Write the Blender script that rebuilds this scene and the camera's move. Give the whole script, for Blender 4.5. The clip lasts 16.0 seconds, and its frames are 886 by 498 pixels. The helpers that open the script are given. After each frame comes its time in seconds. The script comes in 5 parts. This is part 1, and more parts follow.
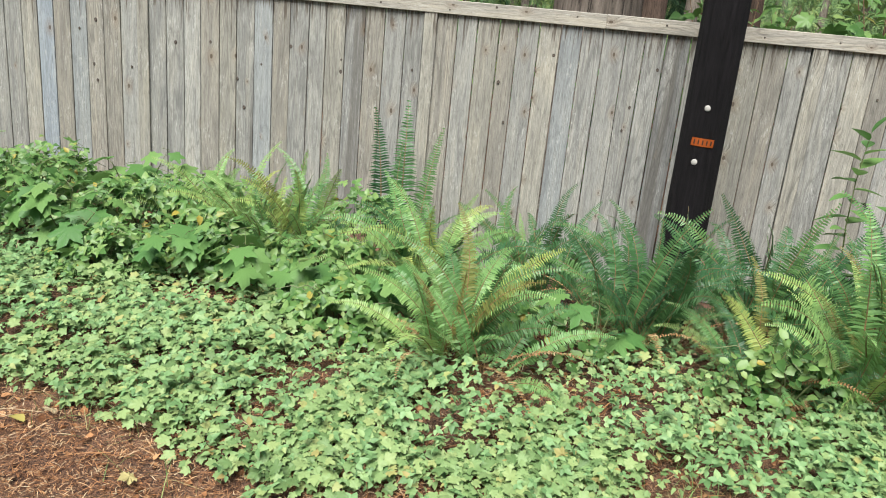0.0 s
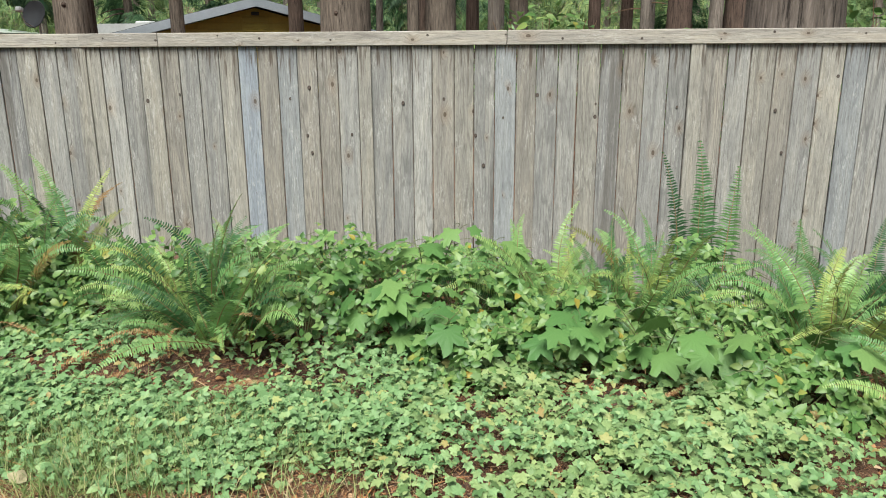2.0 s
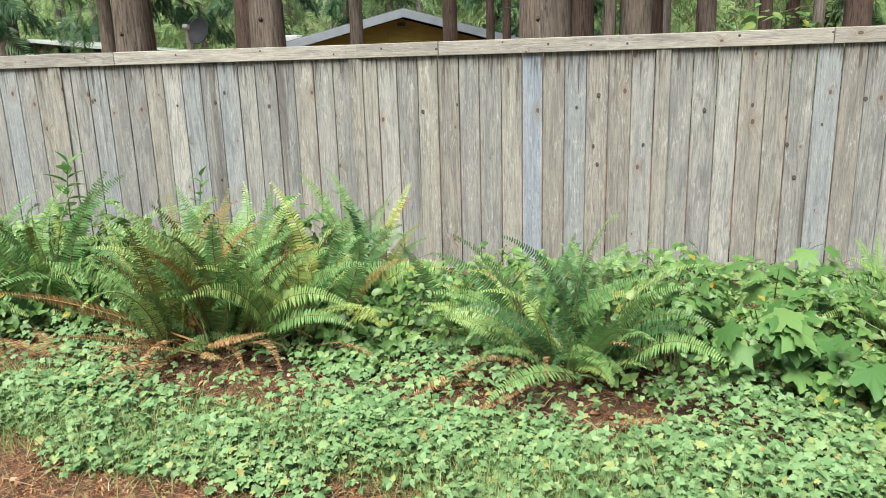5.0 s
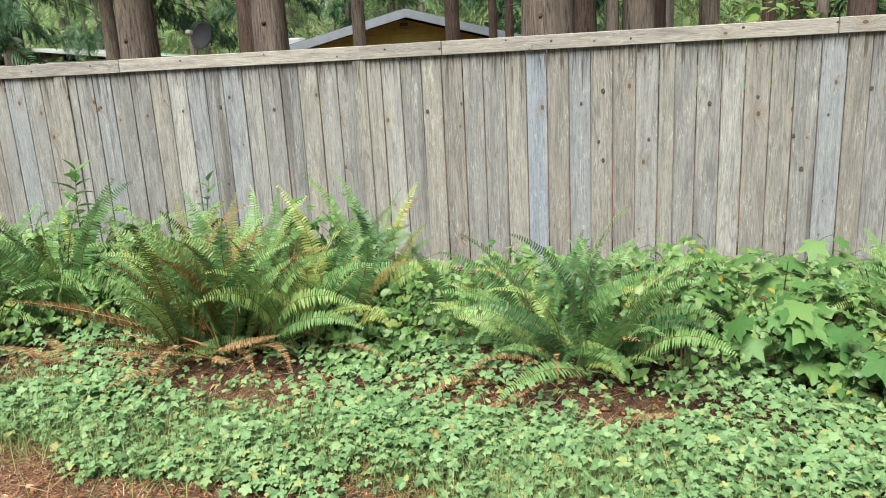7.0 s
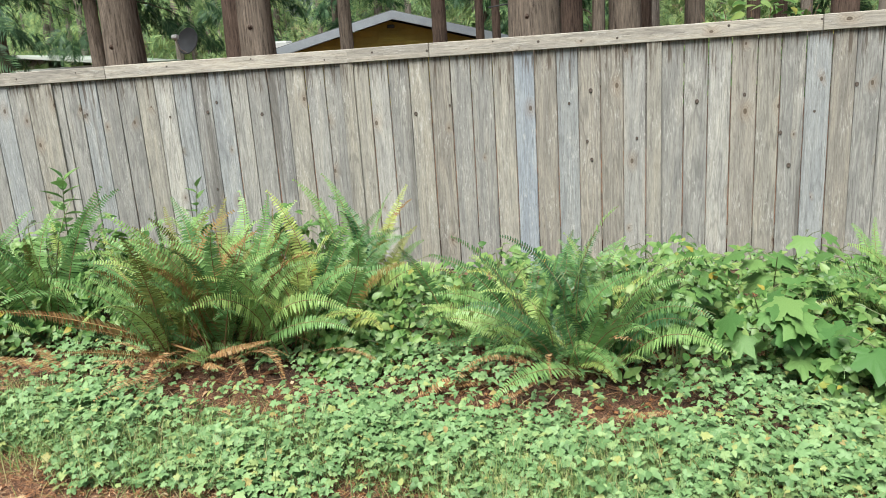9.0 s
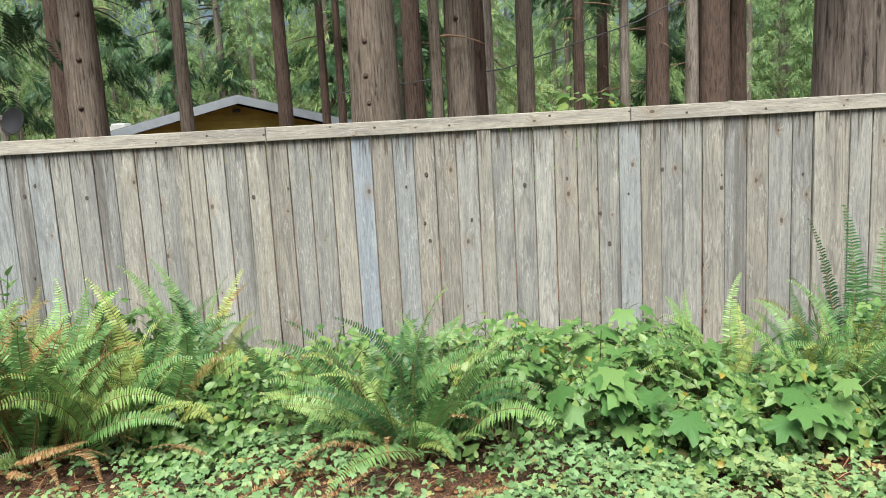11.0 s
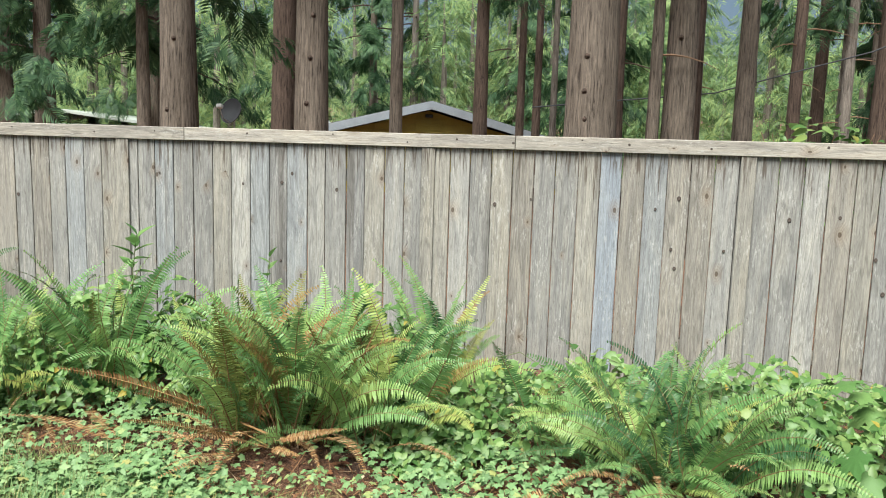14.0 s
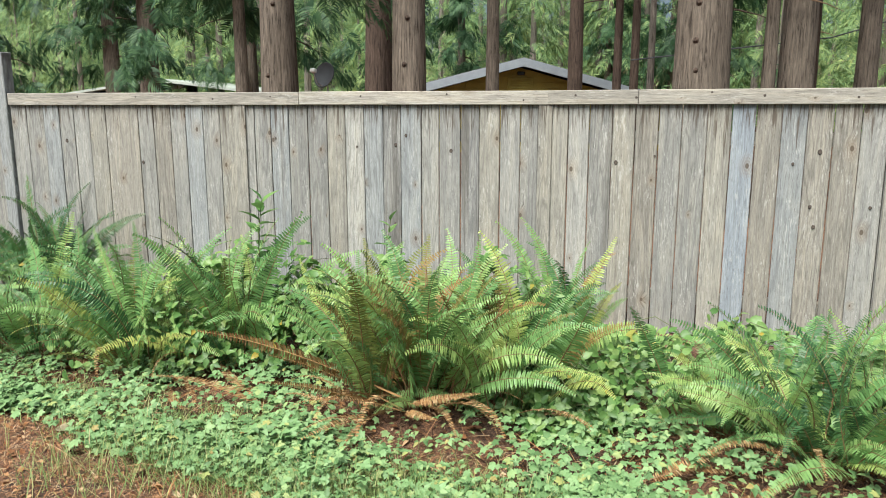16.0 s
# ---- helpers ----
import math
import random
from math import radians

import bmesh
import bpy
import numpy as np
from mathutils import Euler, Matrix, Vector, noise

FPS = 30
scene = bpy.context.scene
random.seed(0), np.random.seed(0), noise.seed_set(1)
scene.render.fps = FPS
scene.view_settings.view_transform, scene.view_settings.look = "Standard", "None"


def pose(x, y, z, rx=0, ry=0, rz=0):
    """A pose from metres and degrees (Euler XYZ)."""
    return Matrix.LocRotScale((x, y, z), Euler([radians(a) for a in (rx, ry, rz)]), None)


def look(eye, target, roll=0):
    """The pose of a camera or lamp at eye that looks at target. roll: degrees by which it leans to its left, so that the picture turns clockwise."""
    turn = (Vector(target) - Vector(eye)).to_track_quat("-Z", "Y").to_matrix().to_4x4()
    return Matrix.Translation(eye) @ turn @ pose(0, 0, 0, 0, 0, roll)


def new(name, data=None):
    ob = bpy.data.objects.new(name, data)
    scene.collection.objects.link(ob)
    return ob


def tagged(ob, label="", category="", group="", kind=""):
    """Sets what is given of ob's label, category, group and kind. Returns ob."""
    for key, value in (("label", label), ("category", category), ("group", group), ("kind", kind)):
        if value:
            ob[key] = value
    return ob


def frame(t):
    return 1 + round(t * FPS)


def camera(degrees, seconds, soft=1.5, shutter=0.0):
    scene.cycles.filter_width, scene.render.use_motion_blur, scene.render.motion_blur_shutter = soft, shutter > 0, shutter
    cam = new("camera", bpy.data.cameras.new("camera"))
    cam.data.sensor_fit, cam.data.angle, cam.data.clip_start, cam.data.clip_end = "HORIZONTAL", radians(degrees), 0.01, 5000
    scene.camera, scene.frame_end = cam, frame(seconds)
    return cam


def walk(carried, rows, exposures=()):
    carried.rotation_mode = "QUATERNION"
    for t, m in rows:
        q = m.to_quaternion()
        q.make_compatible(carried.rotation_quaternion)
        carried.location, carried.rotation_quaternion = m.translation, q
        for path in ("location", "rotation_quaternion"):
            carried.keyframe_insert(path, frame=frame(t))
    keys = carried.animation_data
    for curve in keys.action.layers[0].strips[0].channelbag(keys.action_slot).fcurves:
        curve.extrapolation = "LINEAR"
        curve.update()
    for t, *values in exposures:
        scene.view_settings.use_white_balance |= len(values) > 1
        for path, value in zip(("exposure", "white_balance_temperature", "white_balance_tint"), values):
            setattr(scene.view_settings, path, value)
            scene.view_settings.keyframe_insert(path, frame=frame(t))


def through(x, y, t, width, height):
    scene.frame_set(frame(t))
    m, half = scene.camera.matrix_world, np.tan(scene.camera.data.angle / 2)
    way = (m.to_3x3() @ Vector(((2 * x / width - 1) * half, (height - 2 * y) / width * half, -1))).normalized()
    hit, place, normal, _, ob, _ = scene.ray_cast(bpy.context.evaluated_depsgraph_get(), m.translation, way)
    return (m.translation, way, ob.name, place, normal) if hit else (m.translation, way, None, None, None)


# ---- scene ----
SKY, SUN, EXPO, KELVIN, TINT = 0.058, 5.0, 0.82, 6350, 5
cam = camera(61.2, 16.0, soft=1.0)
PATH = [
    (0, (-0.059, 0.201, 1.649), (-0.381, 2.089, 1.074), 5.5),
    (0.5, (-0.678, 0.248, 1.671), (-0.921, 2.163, 1.147), 5.9),
    (1, (-1.261, 0.289, 1.684), (-1.48, 2.208, 1.162), 3.8),
    (1.5, (-1.832, 0.337, 1.698), (-2.049, 2.254, 1.172), 1.7),
    (2, (-2.354, 0.376, 1.697), (-2.595, 2.292, 1.179), -0.3),
    (2.5, (-2.855, 0.408, 1.688), (-3.13, 2.336, 1.232), -1.2),
    (3, (-3.247, 0.432, 1.684), (-3.539, 2.366, 1.269), -1.3),
    (3.5, (-3.475, 0.454, 1.69), (-3.786, 2.392, 1.305), -0.7),
    (4, (-3.635, 0.454, 1.687), (-4.04, 2.371, 1.285), 1.2),
    (4.5, (-3.721, 0.468, 1.698), (-4.2, 2.346, 1.206), -0.8),
    (7, (-3.725, 0.462, 1.701), (-4.249, 2.328, 1.206), -3.1),
    (7.5, (-3.722, 0.466, 1.698), (-4.258, 2.326, 1.196), -3.2),
    (8, (-3.72, 0.469, 1.695), (-4.26, 2.325, 1.182), -3.3),
    (8.5, (-3.726, 0.47, 1.699), (-4.25, 2.333, 1.192), -3.4),
    (9, (-3.725, 0.465, 1.708), (-4.225, 2.337, 1.214), -3.9),
    (9.5, (-3.71, 0.465, 1.709), (-4.095, 2.376, 1.258), -3.9),
    (9.7, (-3.658, 0.473, 1.696), (-3.924, 2.409, 1.273), -3.7),
    (10.6, (-3.639, 0.472, 1.7), (-3.741, 2.426, 1.364), -3.35),
    (11.8, (-3.621, 0.471, 1.705), (-3.838, 2.443, 1.455), -3),
    (12, (-3.631, 0.469, 1.706), (-3.899, 2.436, 1.461), -3.5),
    (12.5, (-3.749, 0.484, 1.701), (-4.12, 2.433, 1.446), -3.7),
    (13, (-3.952, 0.509, 1.702), (-4.383, 2.445, 1.441), -1.8),
    (13.5, (-4.131, 0.522, 1.699), (-4.611, 2.446, 1.437), 0),
    (14, (-4.224, 0.524, 1.7), (-4.746, 2.437, 1.438), 1.7),
    (14.5, (-4.273, 0.525, 1.694), (-4.83, 2.428, 1.426), 2.9),
    (15, (-4.281, 0.515, 1.697), (-4.93, 2.381, 1.386), 1.9),
    (15.5, (-4.339, 0.526, 1.693), (-5.072, 2.353, 1.339), 0.6),
    (16, (-4.466, 0.544, 1.693), (-5.198, 2.368, 1.323), -0),
]
walk(cam, [(t, look(eye, target, roll)) for t, eye, target, roll in PATH], exposures=[(t, EXPO + e, KELVIN, TINT) for t, e in ((0, -0.12), (1.2, -0.18), (2.4, -0.25), (3.5, -0.1), (4.5, -0.03), (7, -0.08), (9.5, -0.08), (12, -0.02), (14.5, 0.04), (16, 0.0))])

# ---------------------------------------------------------------- world and light
world = bpy.data.worlds.new("overcast_sky")
scene.world = world
world.use_nodes = True
wn, wl = world.node_tree.nodes, world.node_tree.links
wn.clear()
sky = wn.new("ShaderNodeTexSky")
sky.sky_type, sky.sun_disc = "NISHITA", False
sky.sun_elevation, sky.sun_rotation = radians(59), radians(190)
sky.air_density, sky.dust_density, sky.ozone_density = 1.0, 4.0, 0.6
bg = wn.new("ShaderNodeBackground")
bg.inputs["Strength"].default_value = SKY
wo = wn.new("ShaderNodeOutputWorld")
wl.new(sky.outputs[0], bg.inputs[0])
wl.new(bg.outputs[0], wo.inputs[0])
sun_data = bpy.data.lights.new("sun", "SUN")
sun_data.energy, sun_data.angle, sun_data.color = SUN, radians(40), (1.0, 0.97, 0.92)
sun = new("sun", sun_data)
sun.matrix_world = look((0, 0, 30), (3.0, 18, 0))

# ---------------------------------------------------------------- materials
def shader(name):
    m = bpy.data.materials.new(name)
    m.use_nodes = True
    nt = m.node_tree
    return m, nt, nt.nodes["Principled BSDF"], nt.nodes["Material Output"]


def node(nt, kind, ins=(), **props):
    n = nt.nodes.new("ShaderNode" + kind)
    for k, v in props.items():
        if k == "op":
            n.operation = v
        elif k == "blend":
            n.data_type, n.blend_type = "RGBA", v
        elif k == "feature":
            n.feature = v
    for k, v in dict(ins).items():
        if isinstance(v, bpy.types.NodeSocket):
            nt.links.new(v, n.inputs[k])
        else:
            n.inputs[k].default_value = v
    return n


def ramp(nt, fac, stops):
    r = nt.nodes.new("ShaderNodeValToRGB")
    el = r.color_ramp.elements
    while len(el) < len(stops):
        el.new(0.5)
    for e, (p, c) in zip(el, stops):
        e.position = p
        e.color = (*c, 1) if isinstance(c, tuple) else (c, c, c, 1)
    nt.links.new(fac, r.inputs[0])
    return r.outputs[0]


def noise_tex(nt, vec, scale, detail=4, rough=0.55, distort=0.0):
    n = node(nt, "TexNoise", {"Scale": scale, "Detail": detail, "Roughness": rough, "Distortion": distort})
    if vec is not None:
        nt.links.new(vec, n.inputs["Vector"])
    return n.outputs["Fac"]


def math_op(nt, op, a, b=0.0, c=0.0):
    return node(nt, "Math", {0: a, 1: b, 2: c}, op=op).outputs[0]


def mix_col(nt, fac, a, b, blend="MIX"):
    n = node(nt, "Mix", {}, blend=blend)
    for i, v in ((0, fac), (6, a), (7, b)):
        if isinstance(v, bpy.types.NodeSocket):
            nt.links.new(v, n.inputs[i])
        else:
            n.inputs[i].default_value = (*v, 1) if isinstance(v, tuple) else v
    return n.outputs[2]


def mapping(nt, vec, scale, add=None):
    v = node(nt, "VectorMath", {0: vec, 1: scale}, op="MULTIPLY").outputs[0]
    if add is not None:
        v = node(nt, "VectorMath", {0: v, 1: add}, op="ADD").outputs[0]
    return v


def bump(nt, bsdf, height, strength, dist):
    b = node(nt, "Bump", {"Strength": strength, "Distance": dist, "Height": height})
    nt.links.new(b.outputs[0], bsdf.inputs["Normal"])


def leaf_material(name, stops, through=0.32, rough=0.45, per="island", vein=0.25, patch=None):
    """A thin leaf: colour varies leaf by leaf and over each leaf, some light passes through."""
    m, nt, b, out = shader(name)
    tc = nt.nodes.new("ShaderNodeTexCoord").outputs["Object"]
    if per == "island":
        r = nt.nodes.new("ShaderNodeNewGeometry").outputs["Random Per Island"]
    else:
        r = nt.nodes.new("ShaderNodeObjectInfo").outputs["Random"]
    if patch:
        r = math_op(nt, "ADD", math_op(nt, "MULTIPLY", r, 0.55), math_op(nt, "MULTIPLY", noise_tex(nt, tc, patch, 2), 0.6))
        r = math_op(nt, "SUBTRACT", r, 0.08)
    col = ramp(nt, r, stops)
    n = noise_tex(nt, tc, 45.0, 3)
    col = mix_col(nt, vein, col, ramp(nt, n, [(0.3, 0.45), (0.7, 1.0)]), "MULTIPLY")
    nt.links.new(col, b.inputs["Base Color"])
    b.inputs["Roughness"].default_value = rough
    b.inputs["Specular IOR Level"].default_value = 0.3
    tr = node(nt, "BsdfTranslucent", {"Color": col})
    mx = node(nt, "MixShader", {0: through})
    nt.links.new(b.outputs[0], mx.inputs[1])
    nt.links.new(tr.outputs[0], mx.inputs[2])
    nt.links.new(mx.outputs[0], out.inputs[0])
    bump(nt, b, n, 0.3, 0.004)
    return m


def plain_material(name, col, rough=0.6, metal=0.0, vary=0.25, scale=8.0, relief=0.2):
    m, nt, b, out = shader(name)
    tc = nt.nodes.new("ShaderNodeTexCoord").outputs["Object"]
    n = noise_tex(nt, tc, scale, 5)
    f = noise_tex(nt, tc, scale * 9, 3)
    dark = tuple(c * (1 - vary) for c in col)
    light = tuple(min(1, c * (1 + vary)) for c in col)
    c1 = ramp(nt, n, [(0.3, dark), (0.7, light)])
    c1 = mix_col(nt, 0.3, c1, ramp(nt, f, [(0.3, 0.6), (0.7, 1.0)]), "MULTIPLY")
    nt.links.new(c1, b.inputs["Base Color"])
    b.inputs["Roughness"].default_value = rough
    b.inputs["Metallic"].default_value = metal
    bump(nt, b, f, relief, 0.003)
    return m


def fence_wood(name, tone, along="z", stain=0.0):
    """Weathered cedar of one tone, with fine grain, arched growth lines, knots, pale flakes and rain streaks."""
    m, nt, b, out = shader(name)
    tc = nt.nodes.new("ShaderNodeTexCoord").outputs["Object"]
    rnd = nt.nodes.new("ShaderNodeObjectInfo").outputs["Random"]
    off = node(nt, "CombineXYZ", {0: math_op(nt, "MULTIPLY", rnd, 37.0), 1: math_op(nt, "MULTIPLY", rnd, 91.0), 2: math_op(nt, "MULTIPLY", rnd, 53.0)}).outputs[0]
    v = tc
    if along == "x":
        sp = node(nt, "SeparateXYZ", {0: tc})
        v = node(nt, "CombineXYZ", {0: sp.outputs[2], 1: sp.outputs[1], 2: sp.outputs[0]}).outputs[0]
    # knots: sparse cells on a stretched lattice
    kv = mapping(nt, v, (5.5, 0.01, 2.4), off)
    vor = node(nt, "TexVoronoi", {"Vector": kv, "Scale": 1.0, "Randomness": 0.9}, feature="F1")
    sep = node(nt, "SeparateColor", {0: vor.outputs["Color"]})
    has = math_op(nt, "GREATER_THAN", sep.outputs[0], 0.68)
    dk = node(nt, "VectorMath", {0: kv, 1: vor.outputs["Position"]}, op="SUBTRACT").outputs[0]
    dk = node(nt, "VectorMath", {0: dk, 1: (1 / 5.5, 0, 1 / 2.4 * 0.62)}, op="MULTIPLY").outputs[0]
    dist = node(nt, "VectorMath", {0: dk}, op="LENGTH").outputs["Value"]
    size = math_op(nt, "MULTIPLY_ADD", sep.outputs[1], 0.009, 0.005)
    rel = math_op(nt, "DIVIDE", dist, size)
    core = math_op(nt, "MULTIPLY", node(nt, "MapRange", {"Value": rel, 1: 1.0, 2: 0.7, 3: 0.0, 4: 1.0}).outputs[0], has)
    halo = math_op(nt, "MULTIPLY", node(nt, "MapRange", {"Value": rel, 1: 4.5, 2: 0.8, 3: 0.0, 4: 1.0}).outputs[0], has)
    # grain bends round the knots
    warp = node(nt, "CombineXYZ", {0: math_op(nt, "MULTIPLY", halo, 0.03)}).outputs[0]
    gv = node(nt, "VectorMath", {0: v, 1: warp}, op="ADD").outputs[0]
    grain = noise_tex(nt, mapping(nt, gv, (150, 40, 3.2), off), 1.0, 8, 0.75, 0.8)
    broad = noise_tex(nt, mapping(nt, gv, (16, 3, 1.6), off), 1.0, 5, 0.65, 0.8)
    fine = noise_tex(nt, mapping(nt, gv, (190, 60, 15.0), off), 1.0, 6, 0.75, 0.6)
    fleck = noise_tex(nt, mapping(nt, gv, (110, 20, 16.0), off), 1.0, 5, 0.75, 0.5)
    fleck_at = noise_tex(nt, mapping(nt, gv, (9, 3, 2.6), off), 1.0, 3)
    # arched growth lines of a flat-sawn board
    sx = node(nt, "SeparateXYZ", {0: gv})
    slow = noise_tex(nt, mapping(nt, gv, (8, 2, 0.9), off), 1.0, 2, 0.5, 0.2)
    arch = math_op(nt, "ADD", math_op(nt, "MULTIPLY", slow, 70.0), math_op(nt, "MULTIPLY", grain, 3.0))
    arch = math_op(nt, "ADD", arch, math_op(nt, "MULTIPLY", sx.outputs[0], 110.0))
    arch = node(nt, "MapRange", {"Value": math_op(nt, "SINE", arch), 1: 0.35, 2: 1.0}).outputs[0]
    flat = node(nt, "MapRange", {"Value": math_op(nt, "FRACT", math_op(nt, "MULTIPLY", rnd, 7.31)), 1: 0.3, 2: 0.6, 3: 0.08, 4: 0.42}).outputs[0]
    dark = tuple(c * 0.9 for c in tone)
    light = tuple(c * 1.1 for c in tone)
    base = ramp(nt, rnd, [(0.0, dark), (0.5, tone), (1.0, light)])
    col = mix_col(nt, 0.7, base, ramp(nt, grain, [(0.33, (0.42, 0.39, 0.36)), (0.44, (0.88, 0.87, 0.86)), (0.53, (1.05, 1.05, 1.05)), (0.66, (1.28, 1.29, 1.30))]), "MULTIPLY")
    col = mix_col(nt, 0.9, col, ramp(nt, broad, [(0.33, (0.72, 0.72, 0.74)), (0.5, (1, 1, 1)), (0.66, (1.2, 1.17, 1.12))]), "MULTIPLY")
    col = mix_col(nt, 0.8, col, ramp(nt, fine, [(0.34, (0.40, 0.38, 0.36)), (0.44, (0.92, 0.92, 0.92)), (0.55, (1.06, 1.06, 1.06)), (0.66, (1.42, 1.43, 1.44))]), "MULTIPLY")
    col = mix_col(nt, math_op(nt, "MULTIPLY", arch, flat), col, tuple(c * 0.42 for c in tone))
    rings = math_op(nt, "SINE", math_op(nt, "MULTIPLY_ADD", rel, 6.5, math_op(nt, "MULTIPLY", grain, 9.0)))
    rings = math_op(nt, "MULTIPLY", node(nt, "MapRange", {"Value": rings, 1: 0.1, 2: 0.9}).outputs[0], halo)
    col = mix_col(nt, math_op(nt, "MULTIPLY", rings, 0.4), col, (0.13, 0.105, 0.085))
    fl = math_op(nt, "MULTIPLY", node(nt, "MapRange", {"Value": fleck, 1: 0.55, 2: 0.61}).outputs[0], node(nt, "MapRange", {"Value": fleck_at, 1: 0.50, 2: 0.60}).outputs[0])
    col = mix_col(nt, math_op(nt, "MULTIPLY", fl, 0.55), col, (0.52, 0.51, 0.48))
    if along == "z":
        # rain streaks of black mould that run down from the board ends
        sp = node(nt, "SeparateXYZ", {0: v})
        drip = noise_tex(nt, mapping(nt, v, (30, 1, 0.5), off), 1.0, 3, 0.7)
        reach = math_op(nt, "MULTIPLY_ADD", drip, 1.25, -0.72)
        st = node(nt, "MapRange", {"Value": math_op(nt, "SUBTRACT", sp.outputs[2], reach), 1: 0.0, 2: 0.06, 3: 0.0, 4: 0.8}).outputs[0]
        st = math_op(nt, "MULTIPLY", st, node(nt, "MapRange", {"Value": noise_tex(nt, mapping(nt, v, (70, 1, 5), off), 1.0, 4), 1: 0.42, 2: 0.56}).outputs[0])
        col = mix_col(nt, st, col, (0.085, 0.065, 0.05))
        # long damp stains down a board
        damp = noise_tex(nt, mapping(nt, v, (17, 1, 0.35), off), 1.0, 4, 0.6)
        damp = node(nt, "MapRange", {"Value": damp, 1: 0.64 - stain, 2: 0.74 - stain, 3: 0.0, 4: 0.6}).outputs[0]
        col = mix_col(nt, damp, col, (0.09, 0.08, 0.07))
    col = mix_col(nt, math_op(nt, "MULTIPLY", halo, 0.3), col, (0.24, 0.17, 0.11))
    col = mix_col(nt, math_op(nt, "MULTIPLY", core, 0.75), col, (0.07, 0.05, 0.035))
    nt.links.new(col, b.inputs["Base Color"])
    b.inputs["Roughness"].default_value = 0.88
    b.inputs["Specular IOR Level"].default_value = 0.25
    h = math_op(nt, "SUBTRACT", math_op(nt, "SUBTRACT", grain, math_op(nt, "MULTIPLY", arch, 0.12)), math_op(nt, "MULTIPLY", core, 0.5))
    bump(nt, b, h, 0.5, 0.004)
    return m


def bark_material(name, dark, light, scale=1.0):
    m, nt, b, out = shader(name)
    tc = nt.nodes.new("ShaderNodeTexCoord").outputs["Object"]
    rnd = nt.nodes.new("ShaderNodeObjectInfo").outputs["Random"]
    off = node(nt, "CombineXYZ", {0: math_op(nt, "MULTIPLY", rnd, 37.0), 2: math_op(nt, "MULTIPLY", rnd, 53.0)}).outputs[0]
    f = noise_tex(nt, mapping(nt, tc, (34 * scale, 34 * scale, 2.6 * scale), off), 1.0, 8, 0.75, 0.5)
    g = noise_tex(nt, mapping(nt, tc, (3, 3, 0.8), off), 1.0, 4)
    col = ramp(nt, f, [(0.38, dark), (0.46, tuple(c * 0.8 for c in light)), (0.53, light), (0.66, tuple(min(1, c * 1.6) for c in light))])
    col = mix_col(nt, 0.6, col, ramp(nt, g, [(0.3, (0.6, 0.58, 0.55)), (0.55, (1, 1, 1)), (0.8, (1.1, 1.12, 1.1))]), "MULTIPLY")
    nt.links.new(col, b.inputs["Base Color"])
    b.inputs["Roughness"].default_value = 0.92
    b.inputs["Specular IOR Level"].default_value = 0.2
    bump(nt, b, f, 0.9, 0.03)
    return m


def ground_material():
    m, nt, b, out = shader("needle_duff")
    tc = nt.nodes.new("ShaderNodeTexCoord").outputs["Object"]
    fine = noise_tex(nt, tc, 75.0, 6, 0.75, 2.2)
    mid = noise_tex(nt, tc, 18.0, 5, 0.6, 0.6)
    big = noise_tex(nt, tc, 1.7, 4)
    col = ramp(nt, fine, [(0.39, (0.018, 0.011, 0.009)), (0.47, (0.09, 0.045, 0.026)), (0.55, (0.25, 0.125, 0.068)), (0.66, (0.42, 0.28, 0.18))])
    col = mix_col(nt, 0.7, col, ramp(nt, mid, [(0.3, (0.55, 0.5, 0.5)), (0.6, (1, 1, 1)), (0.8, (1.1, 1.0, 0.9))]), "MULTIPLY")
    col = mix_col(nt, ramp(nt, big, [(0.48, 0.0), (0.66, 0.65)]), col, (0.03, 0.025, 0.022))
    nt.links.new(col, b.inputs["Base Color"])
    b.inputs["Roughness"].default_value = 0.95
    bump(nt, b, fine, 0.8, 0.012)
    return m


def asphalt_material():
    m, nt, b, out = shader("asphalt")
    tc = nt.nodes.new("ShaderNodeTexCoord").outputs["Object"]
    v = node(nt, "TexVoronoi", {"Vector": tc, "Scale": 130.0})
    big = noise_tex(nt, tc, 3.0, 5)
    col = ramp(nt, v.outputs["Distance"], [(0.1, (0.10, 0.10, 0.105)), (0.6, (0.045, 0.045, 0.05))])
    col = mix_col(nt, 0.6, col, ramp(nt, big, [(0.3, 0.6), (0.7, 1.25)]), "MULTIPLY")
    nt.links.new(col, b.inputs["Base Color"])
    b.inputs["Roughness"].default_value = 0.85
    bump(nt, b, v.outputs["Distance"], 0.6, 0.004)
    return m


M_BOARD = {
    "g": fence_wood("grey_cedar_board", (0.260, 0.257, 0.242)),
    "b": fence_wood("bluish_cedar_board", (0.256, 0.267, 0.269)),
    "B": fence_wood("blue_grey_cedar_board", (0.249, 0.275, 0.305)),
    "p": fence_wood("pale_cedar_board", (0.307, 0.302, 0.281)),
    "t": fence_wood("tan_cedar_board", (0.284, 0.271, 0.238)),
    "n": fence_wood("brown_cedar_board", (0.256, 0.240, 0.211)),
    "d": fence_wood("stained_cedar_board", (0.228, 0.227, 0.219), stain=0.17),
}
M_CAP = fence_wood("weathered_cedar_rail", (0.326, 0.303, 0.265), "x")
M_GROUND = ground_material()
M_ASPHALT = asphalt_material()
